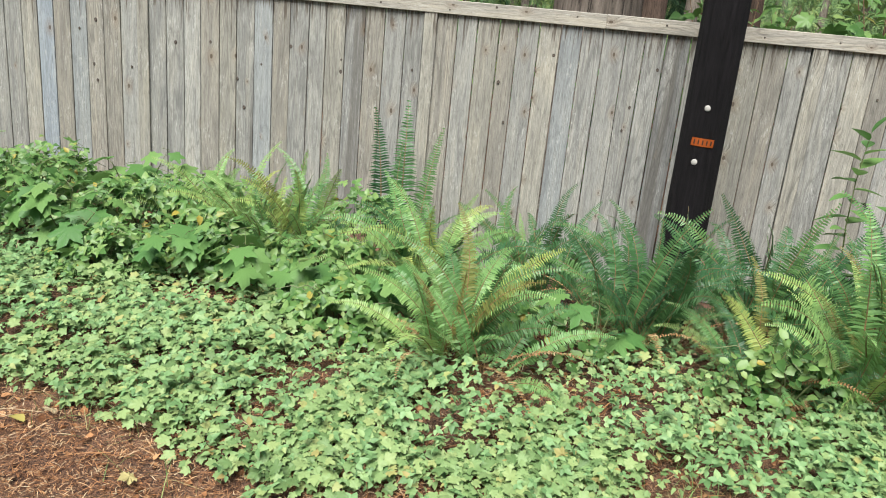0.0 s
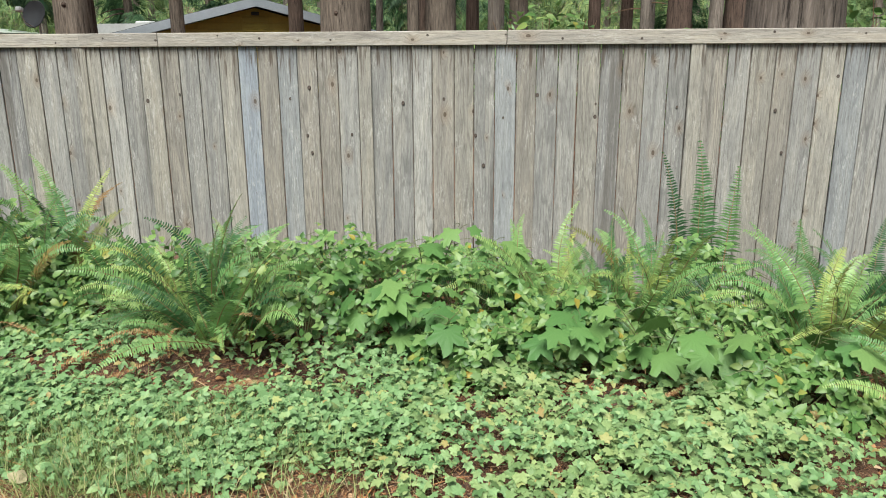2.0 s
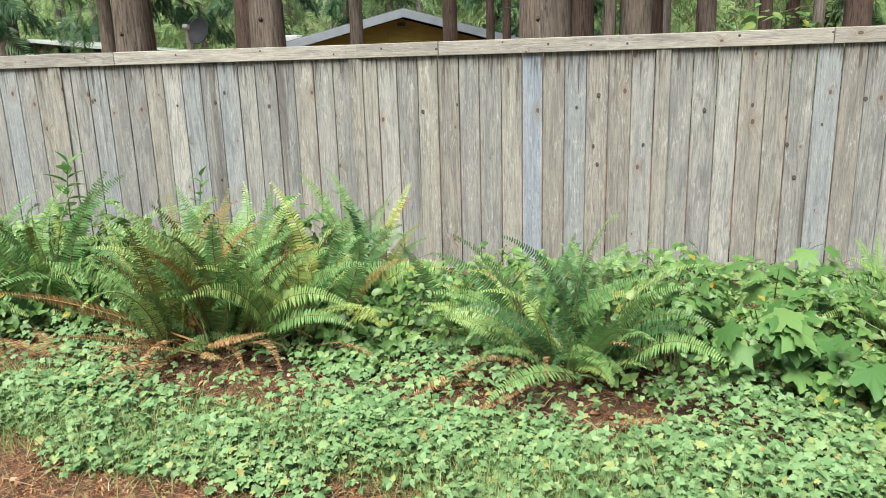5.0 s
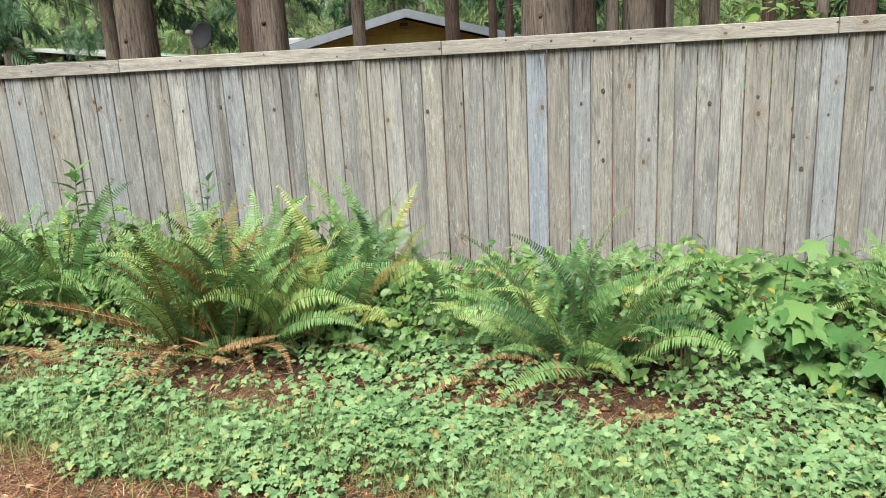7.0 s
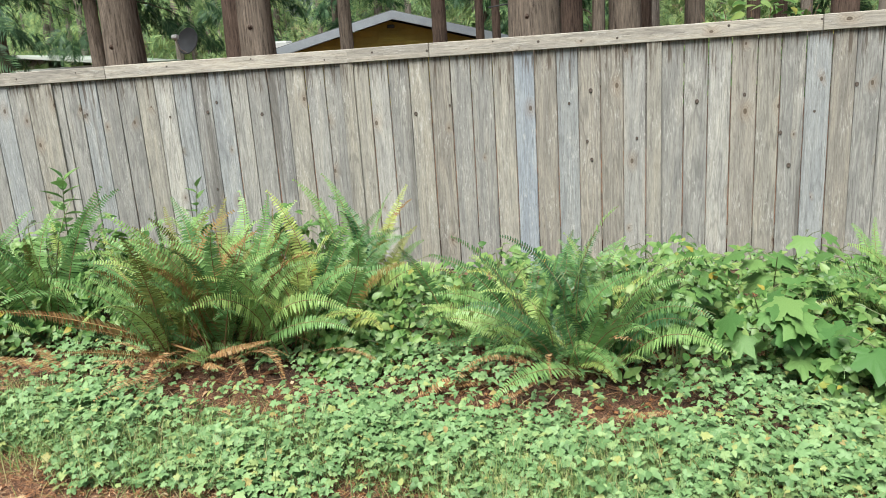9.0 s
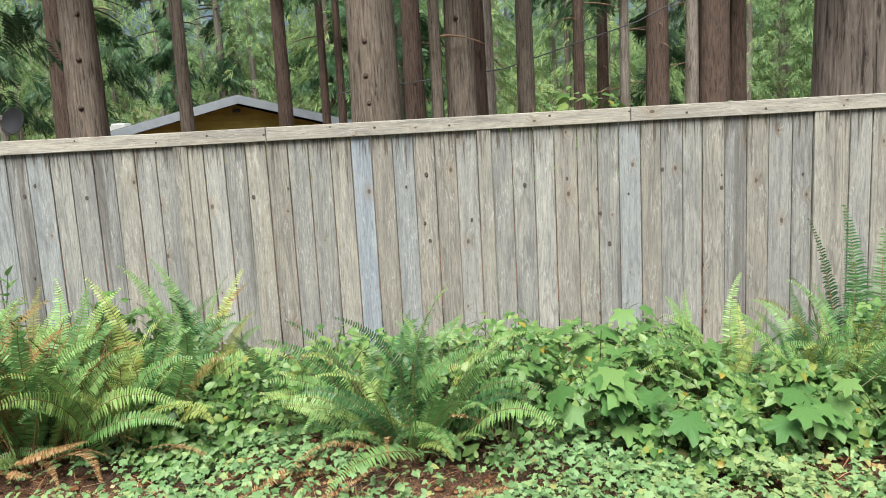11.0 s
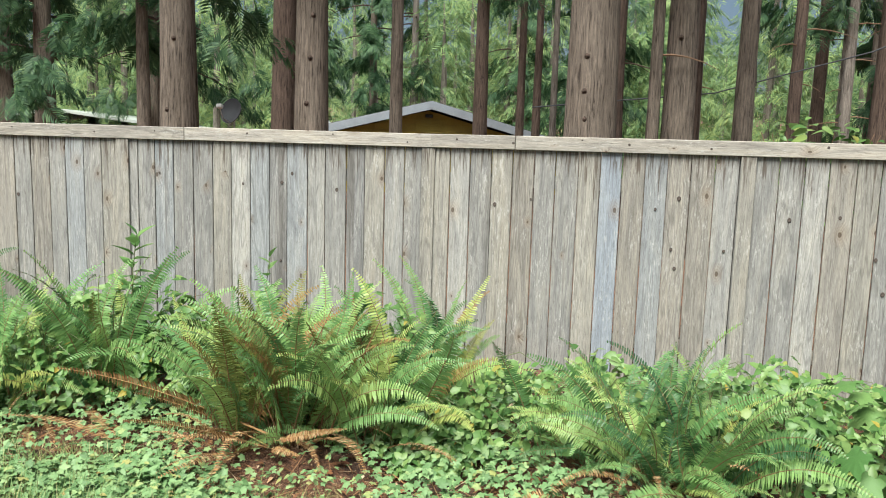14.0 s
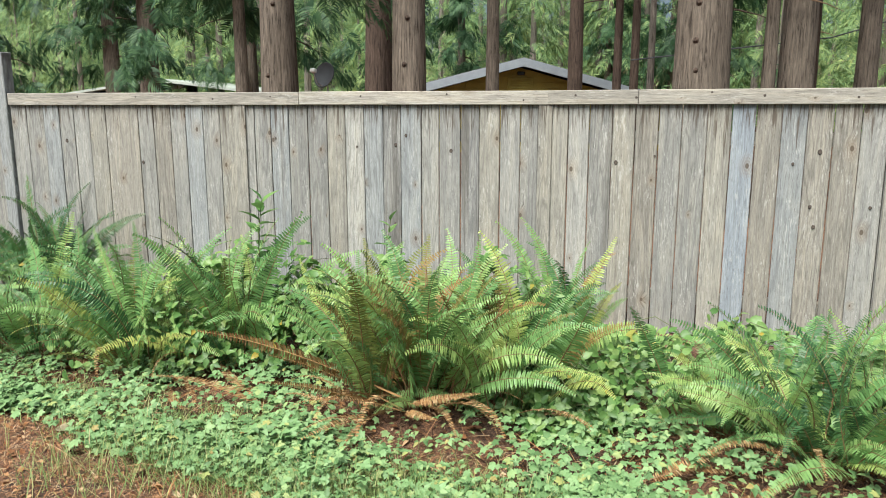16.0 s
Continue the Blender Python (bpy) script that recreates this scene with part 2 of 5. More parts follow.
M_FERN = leaf_material("fern_blade", [(0.0, (0.085, 0.19, 0.07)), (0.3, (0.165, 0.325, 0.11)), (0.65, (0.26, 0.42, 0.14)), (0.9, (0.35, 0.46, 0.14)), (1.0, (0.39, 0.43, 0.12))], 0.28, 0.36, per="object", vein=0.3)
# Deeper green of older fronds, also used to paint shade by pole and fence.
M_FERN_DEEP_SHADE = leaf_material("deep_shaded_fern_blade", [(0.0, (0.04, 0.105, 0.045)), (0.5, (0.07, 0.165, 0.06)), (1.0, (0.12, 0.23, 0.075))], 0.24, 0.36, per="object", vein=0.3)
M_FERN_OLD = leaf_material("yellowing_fern_blade", [(0.0, (0.14, 0.19, 0.05)), (0.5, (0.20, 0.20, 0.055)), (0.85, (0.24, 0.18, 0.055)), (1.0, (0.25, 0.13, 0.045))], 0.25, 0.55, per="object", vein=0.4)
M_FERN_DEAD = leaf_material("dead_fern_blade", [(0.0, (0.20, 0.095, 0.038)), (0.5, (0.38, 0.215, 0.085)), (1.0, (0.46, 0.33, 0.18))], 0.12, 0.85, per="island", vein=0.5)
M_RACHIS = plain_material("fern_stalk", (0.19, 0.115, 0.05), 0.7, vary=0.35)
M_STEM = plain_material("green_stem", (0.112, 0.136, 0.048), 0.6, vary=0.3)
M_TWIG = plain_material("brown_twig", (0.20, 0.125, 0.075), 0.9, vary=0.4)
M_BIG = leaf_material("palmate_leaf", [(0.0, (0.0833, 0.193, 0.0553)), (0.5, (0.132, 0.258, 0.0749)), (1.0, (0.187, 0.31, 0.0977))], 0.28, 0.45, per="object", vein=0.25)
M_VINE = leaf_material("vine_leaf", [(0.0, (0.0614, 0.142, 0.0372)), (0.45, (0.13, 0.245, 0.0682)), (0.85, (0.211, 0.322, 0.105)), (0.985, (0.232, 0.31, 0.0868)), (1.0, (0.375, 0.29, 0.0496))], 0.26, 0.38)
M_COVER = leaf_material("ground_cover_leaf", [(0.0, (0.10, 0.19, 0.07)), (0.3, (0.165, 0.29, 0.115)), (0.7, (0.22, 0.355, 0.155)), (0.93, (0.275, 0.39, 0.16)), (0.985, (0.34, 0.37, 0.13)), (1.0, (0.33, 0.24, 0.09))], 0.22, 0.5)
M_COVER_YELLOW = leaf_material("yellow_green_cover_leaf", [(0.0, (0.12, 0.20, 0.07)), (0.3, (0.20, 0.305, 0.118)), (0.7, (0.265, 0.365, 0.148)), (0.95, (0.31, 0.39, 0.155)), (0.99, (0.36, 0.35, 0.13)), (1.0, (0.34, 0.25, 0.10))], 0.24, 0.5)
M_GRASS = leaf_material("grass_blade", [(0.0, (0.13, 0.22, 0.065)), (0.55, (0.24, 0.33, 0.11)), (0.8, (0.36, 0.38, 0.16)), (1.0, (0.46, 0.39, 0.21))], 0.25, 0.55)
M_LITTER = leaf_material("dead_needles", [(0.0, (0.035, 0.018, 0.012)), (0.3, (0.15, 0.065, 0.03)), (0.55, (0.33, 0.15, 0.065)), (0.8, (0.46, 0.25, 0.12)), (1.0, (0.56, 0.45, 0.30))], 0.05, 0.9)
M_CEDAR = leaf_material("cedar_spray", [(0.0, (0.03, 0.0744, 0.036)), (0.5, (0.06, 0.13, 0.06)), (0.75, (0.132, 0.236, 0.102)), (1.0, (0.252, 0.347, 0.126))], 0.45, 0.55, patch=0.35)
M_WOODS = leaf_material("far_foliage", [(0.0, (0.056, 0.122, 0.049)), (0.3, (0.14, 0.252, 0.105)), (0.6, (0.28, 0.403, 0.168)), (1.0, (0.476, 0.533, 0.168))], 0.45, 0.6, patch=0.13)
M_BARK = bark_material("cedar_bark", (0.048, 0.038, 0.031), (0.168, 0.138, 0.112))
M_BARK_FURROW = bark_material("furrowed_bark", (0.04, 0.032, 0.027), (0.20, 0.165, 0.14), 0.7)
M_BARK_DARK = bark_material("dark_bark", (0.036, 0.0259, 0.0216), (0.108, 0.077, 0.0612))
M_BARK_GREY = bark_material("grey_bark", (0.084, 0.07, 0.0595), (0.231, 0.203, 0.175))
M_POLE = bark_material("creosoted_pole", (0.0028, 0.00245, 0.00315), (0.0091, 0.0077, 0.0091), 1.4)

# ---------------------------------------------------------------- helpers for building
def mesh_of(name, verts, faces, mats, slots=None, smooth=False):
    me = bpy.data.meshes.new(name)
    me.from_pydata(verts, [], faces)
    for m in mats:
        me.materials.append(m)
    if slots is not None:
        me.polygons.foreach_set("material_index", slots)
    if smooth:
        me.polygons.foreach_set("use_smooth", [True] * len(me.polygons))
    me.update()
    return me


def part(name, bm, material, parent, label=""):
    """Links a bmesh (or a finished mesh) as one mesh object under a thing."""
    if isinstance(bm, bpy.types.Mesh):
        me = bm
    else:
        me = bpy.data.meshes.new(name)
        bm.to_mesh(me)
        bm.free()
        me.materials.append(material)
    ob = new(name, me)
    ob.parent = parent
    if label:
        ob["label"] = label
    return ob


def box(x0, x1, y0, y1, z0, z1, bevel=0.003, bm=None):
    bm = bm or bmesh.new()
    r = bmesh.ops.create_cube(bm, size=1.0)
    for v in r["verts"]:
        v.co = Vector((x0 + (v.co.x + 0.5) * (x1 - x0), y0 + (v.co.y + 0.5) * (y1 - y0), z0 + (v.co.z + 0.5) * (z1 - z0)))
    if bevel:
        es = list({e for v in r["verts"] for e in v.link_edges})
        bmesh.ops.bevel(bm, geom=es, offset=bevel, segments=1, affect="EDGES")
    return bm


def tube(points, radii, sides=6, cap=True):
    """Vertices and faces of a tapering tube along points."""
    V, F = [], []
    pts = [Vector(p) for p in points]
    for i, p in enumerate(pts):
        d = (pts[min(i + 1, len(pts) - 1)] - pts[max(i - 1, 0)]).normalized()
        a = d.orthogonal().normalized() if abs(d.z) > 0.9 else d.cross(Vector((0, 0, 1))).normalized()
        c = d.cross(a)
        for k in range(sides):
            t = 2 * math.pi * k / sides
            V.append(tuple(p + (a * math.cos(t) + c * math.sin(t)) * radii[i]))
    for i in range(len(pts) - 1):
        for k in range(sides):
            k2 = (k + 1) % sides
            F.append((i * sides + k, i * sides + k2, (i + 1) * sides + k2, (i + 1) * sides + k))
    if cap:
        F.append(tuple(range((len(pts) - 1) * sides, len(pts) * sides)))
        F.append(tuple(reversed(range(sides))))
    return V, F


def joined(pieces):
    V, F = [], []
    for v, f in pieces:
        n = len(V)
        V += list(v)
        F += [tuple(i + n for i in q) for q in f]
    return V, F


def empty(name, m, label, category, group="", kind=""):
    ob = new(name)
    ob.matrix_basis = m
    return tagged(ob, label, category, group, kind)


def turned(normals, spins):
    """Rotations (N, 3, 3) that take z to the normals and x to a heading by the spins."""
    n = normals / np.linalg.norm(normals, axis=1)[:, None]
    h = np.stack([np.cos(spins), np.sin(spins), np.zeros(len(spins))], 1)
    x = h - n * np.sum(h * n, 1)[:, None]
    x /= np.linalg.norm(x, axis=1)[:, None] + 1e-9
    return np.stack([x, np.cross(n, x), n], 2)


def scatter(name, template, P, R, S, mats):
    """One mesh of many copies of a template (verts, faces) at places P, turns R and sizes S."""
    tv, tf = np.array(template[0], float), template[1]
    V = np.einsum("nij,kj->nki", R, tv) * S[:, None, None] + P[:, None, :]
    k, n = len(tv), len(P)
    sizes = np.array([len(f) for f in tf])
    flat = np.array([i for f in tf for i in f])
    loops = (flat[None, :] + (np.arange(n) * k)[:, None]).ravel()
    totals = np.tile(sizes, n)
    me = bpy.data.meshes.new(name)
    me.vertices.add(n * k)
    me.vertices.foreach_set("co", V.ravel())
    me.loops.add(len(loops))
    me.loops.foreach_set("vertex_index", loops.astype(np.int32))
    me.polygons.add(len(totals))
    me.polygons.foreach_set("loop_start", np.concatenate([[0], np.cumsum(totals)[:-1]]).astype(np.int32))
    me.polygons.foreach_set("loop_total", totals.astype(np.int32))
    for m in mats:
        me.materials.append(m)
    me.update(calc_edges=True)
    return me


def smooth_step(a, b, t):
    t = min(1.0, max(0.0, (t - a) / (b - a)))
    return t * t * (3 - 2 * t)


def ground_z(x, y):
    """Height of the bare soil."""
    z = 0.02 + 0.05 * smooth_step(1.9, 3.2, y)
    z += 0.035 * noise.noise(Vector((x * 0.9, y * 0.9, 3.1))) + 0.015 * noise.noise(Vector((x * 4, y * 4, 1.0)))
    z += 0.05 * smooth_step(4.0, 5.6, y) * (1 - smooth_step(-3.4, -1.6, x))
    z -= 0.26 * smooth_step(3.9, 5.4, y) * smooth_step(-2.6, -0.8, x)
    z += 0.10 * math.exp(-((x + 4.1) ** 2 / 0.25 + (y - 4.0) ** 2 / 0.12)) + 0.12 * math.exp(-((x + 6.0) ** 2 / 0.2 + (y - 3.9) ** 2 / 0.1))
    if y > 7:
        z += 0.01 * (y - 7) if y < 40 else 0.33 + 0.06 * (y - 40)
    return z


# ---------------------------------------------------------------- leaf shapes (base at the origin, pointing along x, facing z)
def palmate_leaf(lobes, teeth, seed):
    r = random.Random(seed)
    V, F = [(0.42, 0, 0.03)], []
    n = 36
    for i in range(n):
        a = -math.pi + 2 * math.pi * (i + 0.5) / n
        best = 0.0
        for la, lr in lobes:
            d = abs((a - la + math.pi) % (2 * math.pi) - math.pi)
            best = max(best, lr * max(0.0, 1 - (d / 0.85) ** 1.15))
        rad = max(best, 0.34 if abs(a) < 2.7 else 0.18) * (1 + teeth * (0.5 if i % 2 else -0.5) + r.uniform(-0.03, 0.03))
        x, y = 0.42 + rad * math.cos(a), rad * math.sin(a)
        V.append((x, y, 0.05 - 0.30 * rad * rad - 0.09 * abs(math.sin(a * 3.2)) * rad - (0.03 if i % 2 else 0.0)))
    for i in range(n):
        F.append((0, 1 + i, 1 + (i + 1) % n))
    return V, F


def oval_leaf(w, fold, droop, heart=0.0, plain=False):
    V, F = [], []
    st = [(0.0, 0.0), (0.12, 0.62), (0.35, 1.0), (0.62, 0.78), (0.85, 0.36), (1.0, 0.0)]
    if plain:
        st = [(0.0, 0.0), (0.28, 1.0), (0.62, 0.75), (1.0, 0.0)]
    for s, k in st:
        x = s - (heart if s == 0.12 else 0.0)
        z = -droop * s * s
        V += [(s, 0, z), (x, w * k, z + fold * w * k), (x, -w * k, z + fold * w * k)]
    for i in range(len(st) - 1):
        a, b = 3 * i, 3 * i + 3
        F += [(a, b, b + 1, a + 1), (a, a + 2, b + 2, b)]
    F[0], F[1] = (0, 3, 4), (0, 5, 3)
    e = 3 * (len(st) - 2)
    F[-2], F[-1] = (e, e + 3, e + 1), (e, e + 2, e + 3)
    return V, F


def three_leaf():
    leaf = oval_leaf(0.33, 0.35, 0.18, plain=True)
    out = []
    for a, s, ox in ((0, 0.62, 0.36), (1.25, 0.52, 0.30), (-1.25, 0.52, 0.30)):
        out.append(([(ox + s * (x * math.cos(a) - y * math.sin(a)), s * (x * math.sin(a) + y * math.cos(a)), s * z) for x, y, z in leaf[0]], leaf[1]))
    out.append(([(0, 0.012, -0.02), (0, -0.012, -0.02), (0.38, 0, 0)], [(0, 1, 2)]))
    return joined(out)


LOBES5 = [(0.0, 0.72), (0.95, 0.64), (-0.95, 0.64), (2.0, 0.46), (-2.0, 0.46)]
T_PALM = [palmate_leaf(LOBES5, 0.10, s) for s in (1, 2, 3)]
T_THREE = three_leaf()
T_HEART = oval_leaf(0.36, 0.22, 0.22, heart=0.16)
T_OVAL = oval_leaf(0.27, 0.3, 0.2)


def lobed_leaf():
    """A small five-lobed leaf with deep notches."""
    V = [(0.45, 0, 0.04)]
    for k, (a, l) in enumerate(((-2.15, 0.42), (-1.05, 0.55), (0.0, 0.62), (1.05, 0.55), (2.15, 0.42))):
        for da, s in ((-0.40, 0.72), (-0.17, 0.85), (0.0, 1.0), (0.24, 0.88), (0.53, 0.66)):
            q = l * s
            V.append((0.45 + q * math.cos(a + da), q * math.sin(a + da), 0.04 - 0.35 * q * q + (0.05 if abs(da) > 0.2 and da < 0.5 else -0.03)))
    n = len(V) - 1
    return V, [(0, 1 + i, 1 + (i + 1) % n) for i in range(n)]


T_SMALLPALM = lobed_leaf()


def spray_shape(n, droop, wide, seed):
    """A flat, drooping conifer spray of narrow side shoots."""
    V, F = [], []
    r = random.Random(seed)
    for i in range(n):
        s = 0.05 + 0.85 * i / n
        z = -droop * s * s
        ln = 0.50 * (1 - s) ** 0.6 + 0.10
        for sd in (1, -1):
            k = len(V)
            l = ln * r.uniform(0.7, 1.15)
            w = wide * r.uniform(0.8, 1.2)
            V += [(s, 0, z), (s + 0.40 * l + w, sd * l * 0.42, z - 0.05 * l), (s + 0.80 * l, sd * l * 0.80, z - 0.30 * l), (s + 0.40 * l - w * 0.6, sd * l * 0.50, z - 0.05 * l)]
            F.append((k, k + 1, k + 2, k + 3) if sd > 0 else (k, k + 3, k + 2, k + 1))
    k = len(V)
    V += [(0, 0.008, 0), (0, -0.008, 0), (1, 0, -droop)]
    F.append((k, k + 1, k + 2))
    return V, F


T_SPRAY = spray_shape(9, 0.45, 0.045, 5)
T_TUFT = spray_shape(5, 0.35, 0.05, 6)

# ---------------------------------------------------------------- ground and road
def axis(lo, a, b, hi, step):
    far_a = [a - (a - lo) * (k / 9) ** 2.2 for k in range(9, 0, -1)]
    far_b = [b + (hi - b) * (k / 9) ** 2.2 for k in range(1, 10)]
    return far_a + list(np.arange(a, b + 1e-6, step)) + far_b


gx, gy = axis(-600, -13, 4.5, 600, 0.09), axis(-600, 1.0, 6.6, 700, 0.09)
gv = [(x, y, ground_z(x, y)) for y in gy for x in gx]
nx = len(gx)
gf = [(j * nx + i, j * nx + i + 1, (j + 1) * nx + i + 1, (j + 1) * nx + i) for j in range(len(gy) - 1) for i in range(nx - 1)]
ground = new("ground", mesh_of("ground", gv, gf, [M_GROUND], smooth=True))
tagged(ground, "brown soil covered with fallen conifer needles", "ground", kind="structure")

def road_edge(x):
    """Where the worn asphalt ends."""
    e = 1.72 + 0.42 * smooth_step(-0.5, -3.2, x) + 0.40 * smooth_step(-3.0, -5.5, x) + 0.12 * smooth_step(-6.0, -7.8, x)
    return e + 0.10 * noise.noise(Vector((x * 2.1, 0, 9))) + 0.05 * noise.noise(Vector((x * 7.0, 0, 9)))


def surface_z(x, y):
    return max(ground_z(x, y), 0.056) if y < road_edge(x) + 0.03 else ground_z(x, y)


rx = list(np.arange(-40, -12, 0.5)) + list(np.arange(-12, 5, 0.06)) + list(np.arange(5, 30.01, 0.5))
edge = [road_edge(x) for x in rx]
rv, rf = [], []
for x, e in zip(rx, edge):
    rv += [(x, -5.0, 0.045), (x, 0.6, 0.06), (x, e, 0.055), (x, e + 0.03, -0.05), (x, -5.0, -0.05)]
for i in range(len(rx) - 1):
    for k in range(4):
        a = i * 5 + k
        rf.append((a, a + 5, a + 6, a + 1))
road = new("road", mesh_of("road", rv, rf, [M_ASPHALT]))
tagged(road, "worn grey asphalt road edge strewn with needles", "road", kind="structure")

# ---------------------------------------------------------------- fence
BEND, BEND_X, FACE_Y = radians(7.5), -5.79, 5.85


def along_fence(u, depth=0.0):
    """The pose at the distance u along the fence line; the run bends towards the road past BEND_X."""
    if u >= BEND_X:
        return pose(u, FACE_Y + depth, 0)
    d = u - BEND_X
    return pose(BEND_X + d * math.cos(BEND), FACE_Y + d * math.sin(BEND), 0, 0, 0, math.degrees(BEND)) @ pose(0, depth, 0)


fence = empty("fence", pose(-4, FACE_Y, 0), "tall weathered cedar board fence with top rail", "fence")
inv = fence.matrix_basis.inverted()
# board widths in millimetres, bay by bay
BAYS = [
    (-10.413, [162, 174, 158, 146, 151, 158, 311, 146, 157, 140, 155, 151, 137]),
    (-8.267, [169, 140, 151, 163, 160, 150, 151, 153, 140, 160, 138, 165, 140, 152, 150, 127]),
    (-5.858, [216, 149, 160, 155, 155, 151, 160, 149, 148, 153, 148, 151, 152, 153]),
    (-3.658, [244, 154, 146, 158, 143, 149, 153, 140, 151, 137, 155, 151, 153, 159, 139]),
    (-1.326, [252, 150, 164, 134, 155, 154, 152, 150, 158, 133, 143, 168, 172, 170, 154, 153, 146]),
    (1.382, [262, 161, 150, 146, 155, 150, 141, 152, 149, 151, 148, 150, 144]),
]
# tone of each board: grey, bluish, blue, pale, tan, brown or stained
TONES = ["ggbggtnpngbgt", "pgbggtpbdbpgdtgg", "tpgtnggtBnbnng", "ggpntgbngptdngg", "nptngtbggggdggtng", "gtnggbgtgnggg"]
BATTENS = [-8.267, -5.858, -3.658, -1.326, 1.382]
rb = random.Random(11)


def fence_board(u0, w, depth, z0, z1, thick, name="board", tone="g"):
    g = rb.uniform(0.0016, 0.0042)
    bm = box(-w / 2 + g, w / 2 - g, 0, thick, z0 - z1, 0, 0.003)
    ob = part(name, bm, M_BOARD[tone], fence)
    m = along_fence(u0 + w / 2, depth) @ pose(0, 0, z1, rb.uniform(-0.15, 0.15), rb.uniform(-0.12, 0.12), rb.uniform(-0.7, 0.7))
    ob.matrix_basis = inv @ m
    return ob


def fence_foot(u):
    p = along_fence(u).translation
    return ground_z(p.x, p.y) + 0.005


for (u, widths), tones in zip(BAYS, TONES):
    for w, tone in zip(widths, tones):
        w /= 1000
        fence_board(u, w, rb.uniform(-0.002, 0.004), fence_foot(u + w / 2), 1.745, 0.02, tone=tone)
        u += w
for u in BATTENS:
    fence_board(u, 0.103, -0.019, fence_foot(u), 1.722, 0.016, "batten", "t")
# rail along the top, in lengths that butt together, with a flat cap behind it
for a, b in ((-10.405, -7.702), (-7.70, -5.79), (-5.79, -5.162), (-5.16, -2.582), (-2.58, -0.012), (-0.01, 2.422), (2.424, 3.6)):
    bm = box(-(b - a) / 2, (b - a) / 2, -0.024, 0, 1.722 - 0.006, 1.815, 0.004)
    o = part("top_rail", bm, M_CAP, fence)
    o.matrix_basis = inv @ along_fence((a + b) / 2, -0.003) @ pose(0, 0, 0, 0, rb.uniform(-0.1, 0.1), 0)
    bm = box(-(b - a) / 2, (b - a) / 2, 0.0, 0.085, 1.748, 1.786, 0.003)
    part("back_rail", bm, M_CAP, fence).matrix_basis = inv @ along_fence((a + b) / 2, 0.002)
    for z in (0.35, 1.45):
        bm = box(-(b - a) / 2, (b - a) / 2, 0.026, 0.064, z, z + 0.089, 0.003)
        part("rail", bm, M_CAP, fence).matrix_basis = inv @ along_fence((a + b) / 2)
for u in BATTENS:
    f = fence_foot(u)
    part("post", box(-0.045, 0.045, 0.066, 0.156, f - 1.84, 0, 0.004), M_BOARD["n"], fence).matrix_basis = inv @ along_fence(u + 0.05) @ pose(0, 0, 1.74)
# the end post and the higher run that begins past it
f = fence_foot(-10.47)
part("end_post", box(-0.055, 0.055, -0.03, 0.08, f - 2.16, 0, 0.005), M_BOARD["b"], fence).matrix_basis = inv @ along_fence(-10.472) @ pose(0, 0, 2.16)
for k in range(12):
    fence_board(-10.53 - 0.152 * (k + 1), 0.152, 0.0, fence_foot(-10.6), 2.08, 0.02)

# knots that stand out on the boards: distance along the fence and height
KNOTS = [(-9.13, 1.25), (-9.86, 1.42), (-7.92, 1.46), (-7.24, 1.40), (-6.85, 1.49), (-6.94, 0.82), (-6.50, 1.38), (-6.93, 1.42), (-5.04, 1.37), (-5.30, 1.32),
         (-4.03, 1.42), (-4.18, 1.34), (-4.03, 0.94), (-4.06, 1.07), (-3.72, 1.08), (-3.33, 1.31), (-3.03, 1.34), (-2.74, 0.86), (-2.60, 1.21), (-2.80, 1.08),
         (-2.36, 1.37), (-1.95, 1.31), (-1.95, 1.22), (-1.39, 1.29), (-0.73, 1.27), (-0.66, 0.98), (-0.35, 1.50), (0.39, 1.47), (0.24, 1.19), (0.21, 1.02), (1.86, 1.42)]
M_KNOT = plain_material("knot_wood", (0.075, 0.058, 0.048), 0.8, vary=0.5, scale=60)
for i, (u, z) in enumerate(KNOTS):
    r = 0.009 + 0.008 * rb.random()
    bm = bmesh.new()
    bmesh.ops.create_circle(bm, cap_ends=True, radius=r, segments=12)
    for v in bm.verts:
        v.co = Vector((v.co.x * 0.85, 0, v.co.y * rb.uniform(0.95, 1.15)))
    ex = bmesh.ops.extrude_face_region(bm, geom=bm.faces[:])
    for v in ex["geom"]:
        if isinstance(v, bmesh.types.BMVert):
            v.co.y -= 0.004
            v.co.x *= 0.8
            v.co.z *= 0.8
    bmesh.ops.recalc_face_normals(bm, faces=bm.faces[:])
    part("knot", bm, M_KNOT, fence).matrix_basis = inv @ along_fence(u, -0.0005) @ pose(0, 0, z)

u = -10.2
while u < 3.3:
    u += rb.uniform(0.25, 0.75)
    bm = bmesh.new()
    bmesh.ops.create_cone(bm, cap_ends=True, segments=10, radius1=rb.uniform(0.007, 0.012), radius2=0.005, depth=0.004)
    part("knot", bm, M_KNOT, fence).matrix_basis = inv @ along_fence(u, -0.0275) @ pose(0, 0, rb.uniform(1.745, 1.795), 90)

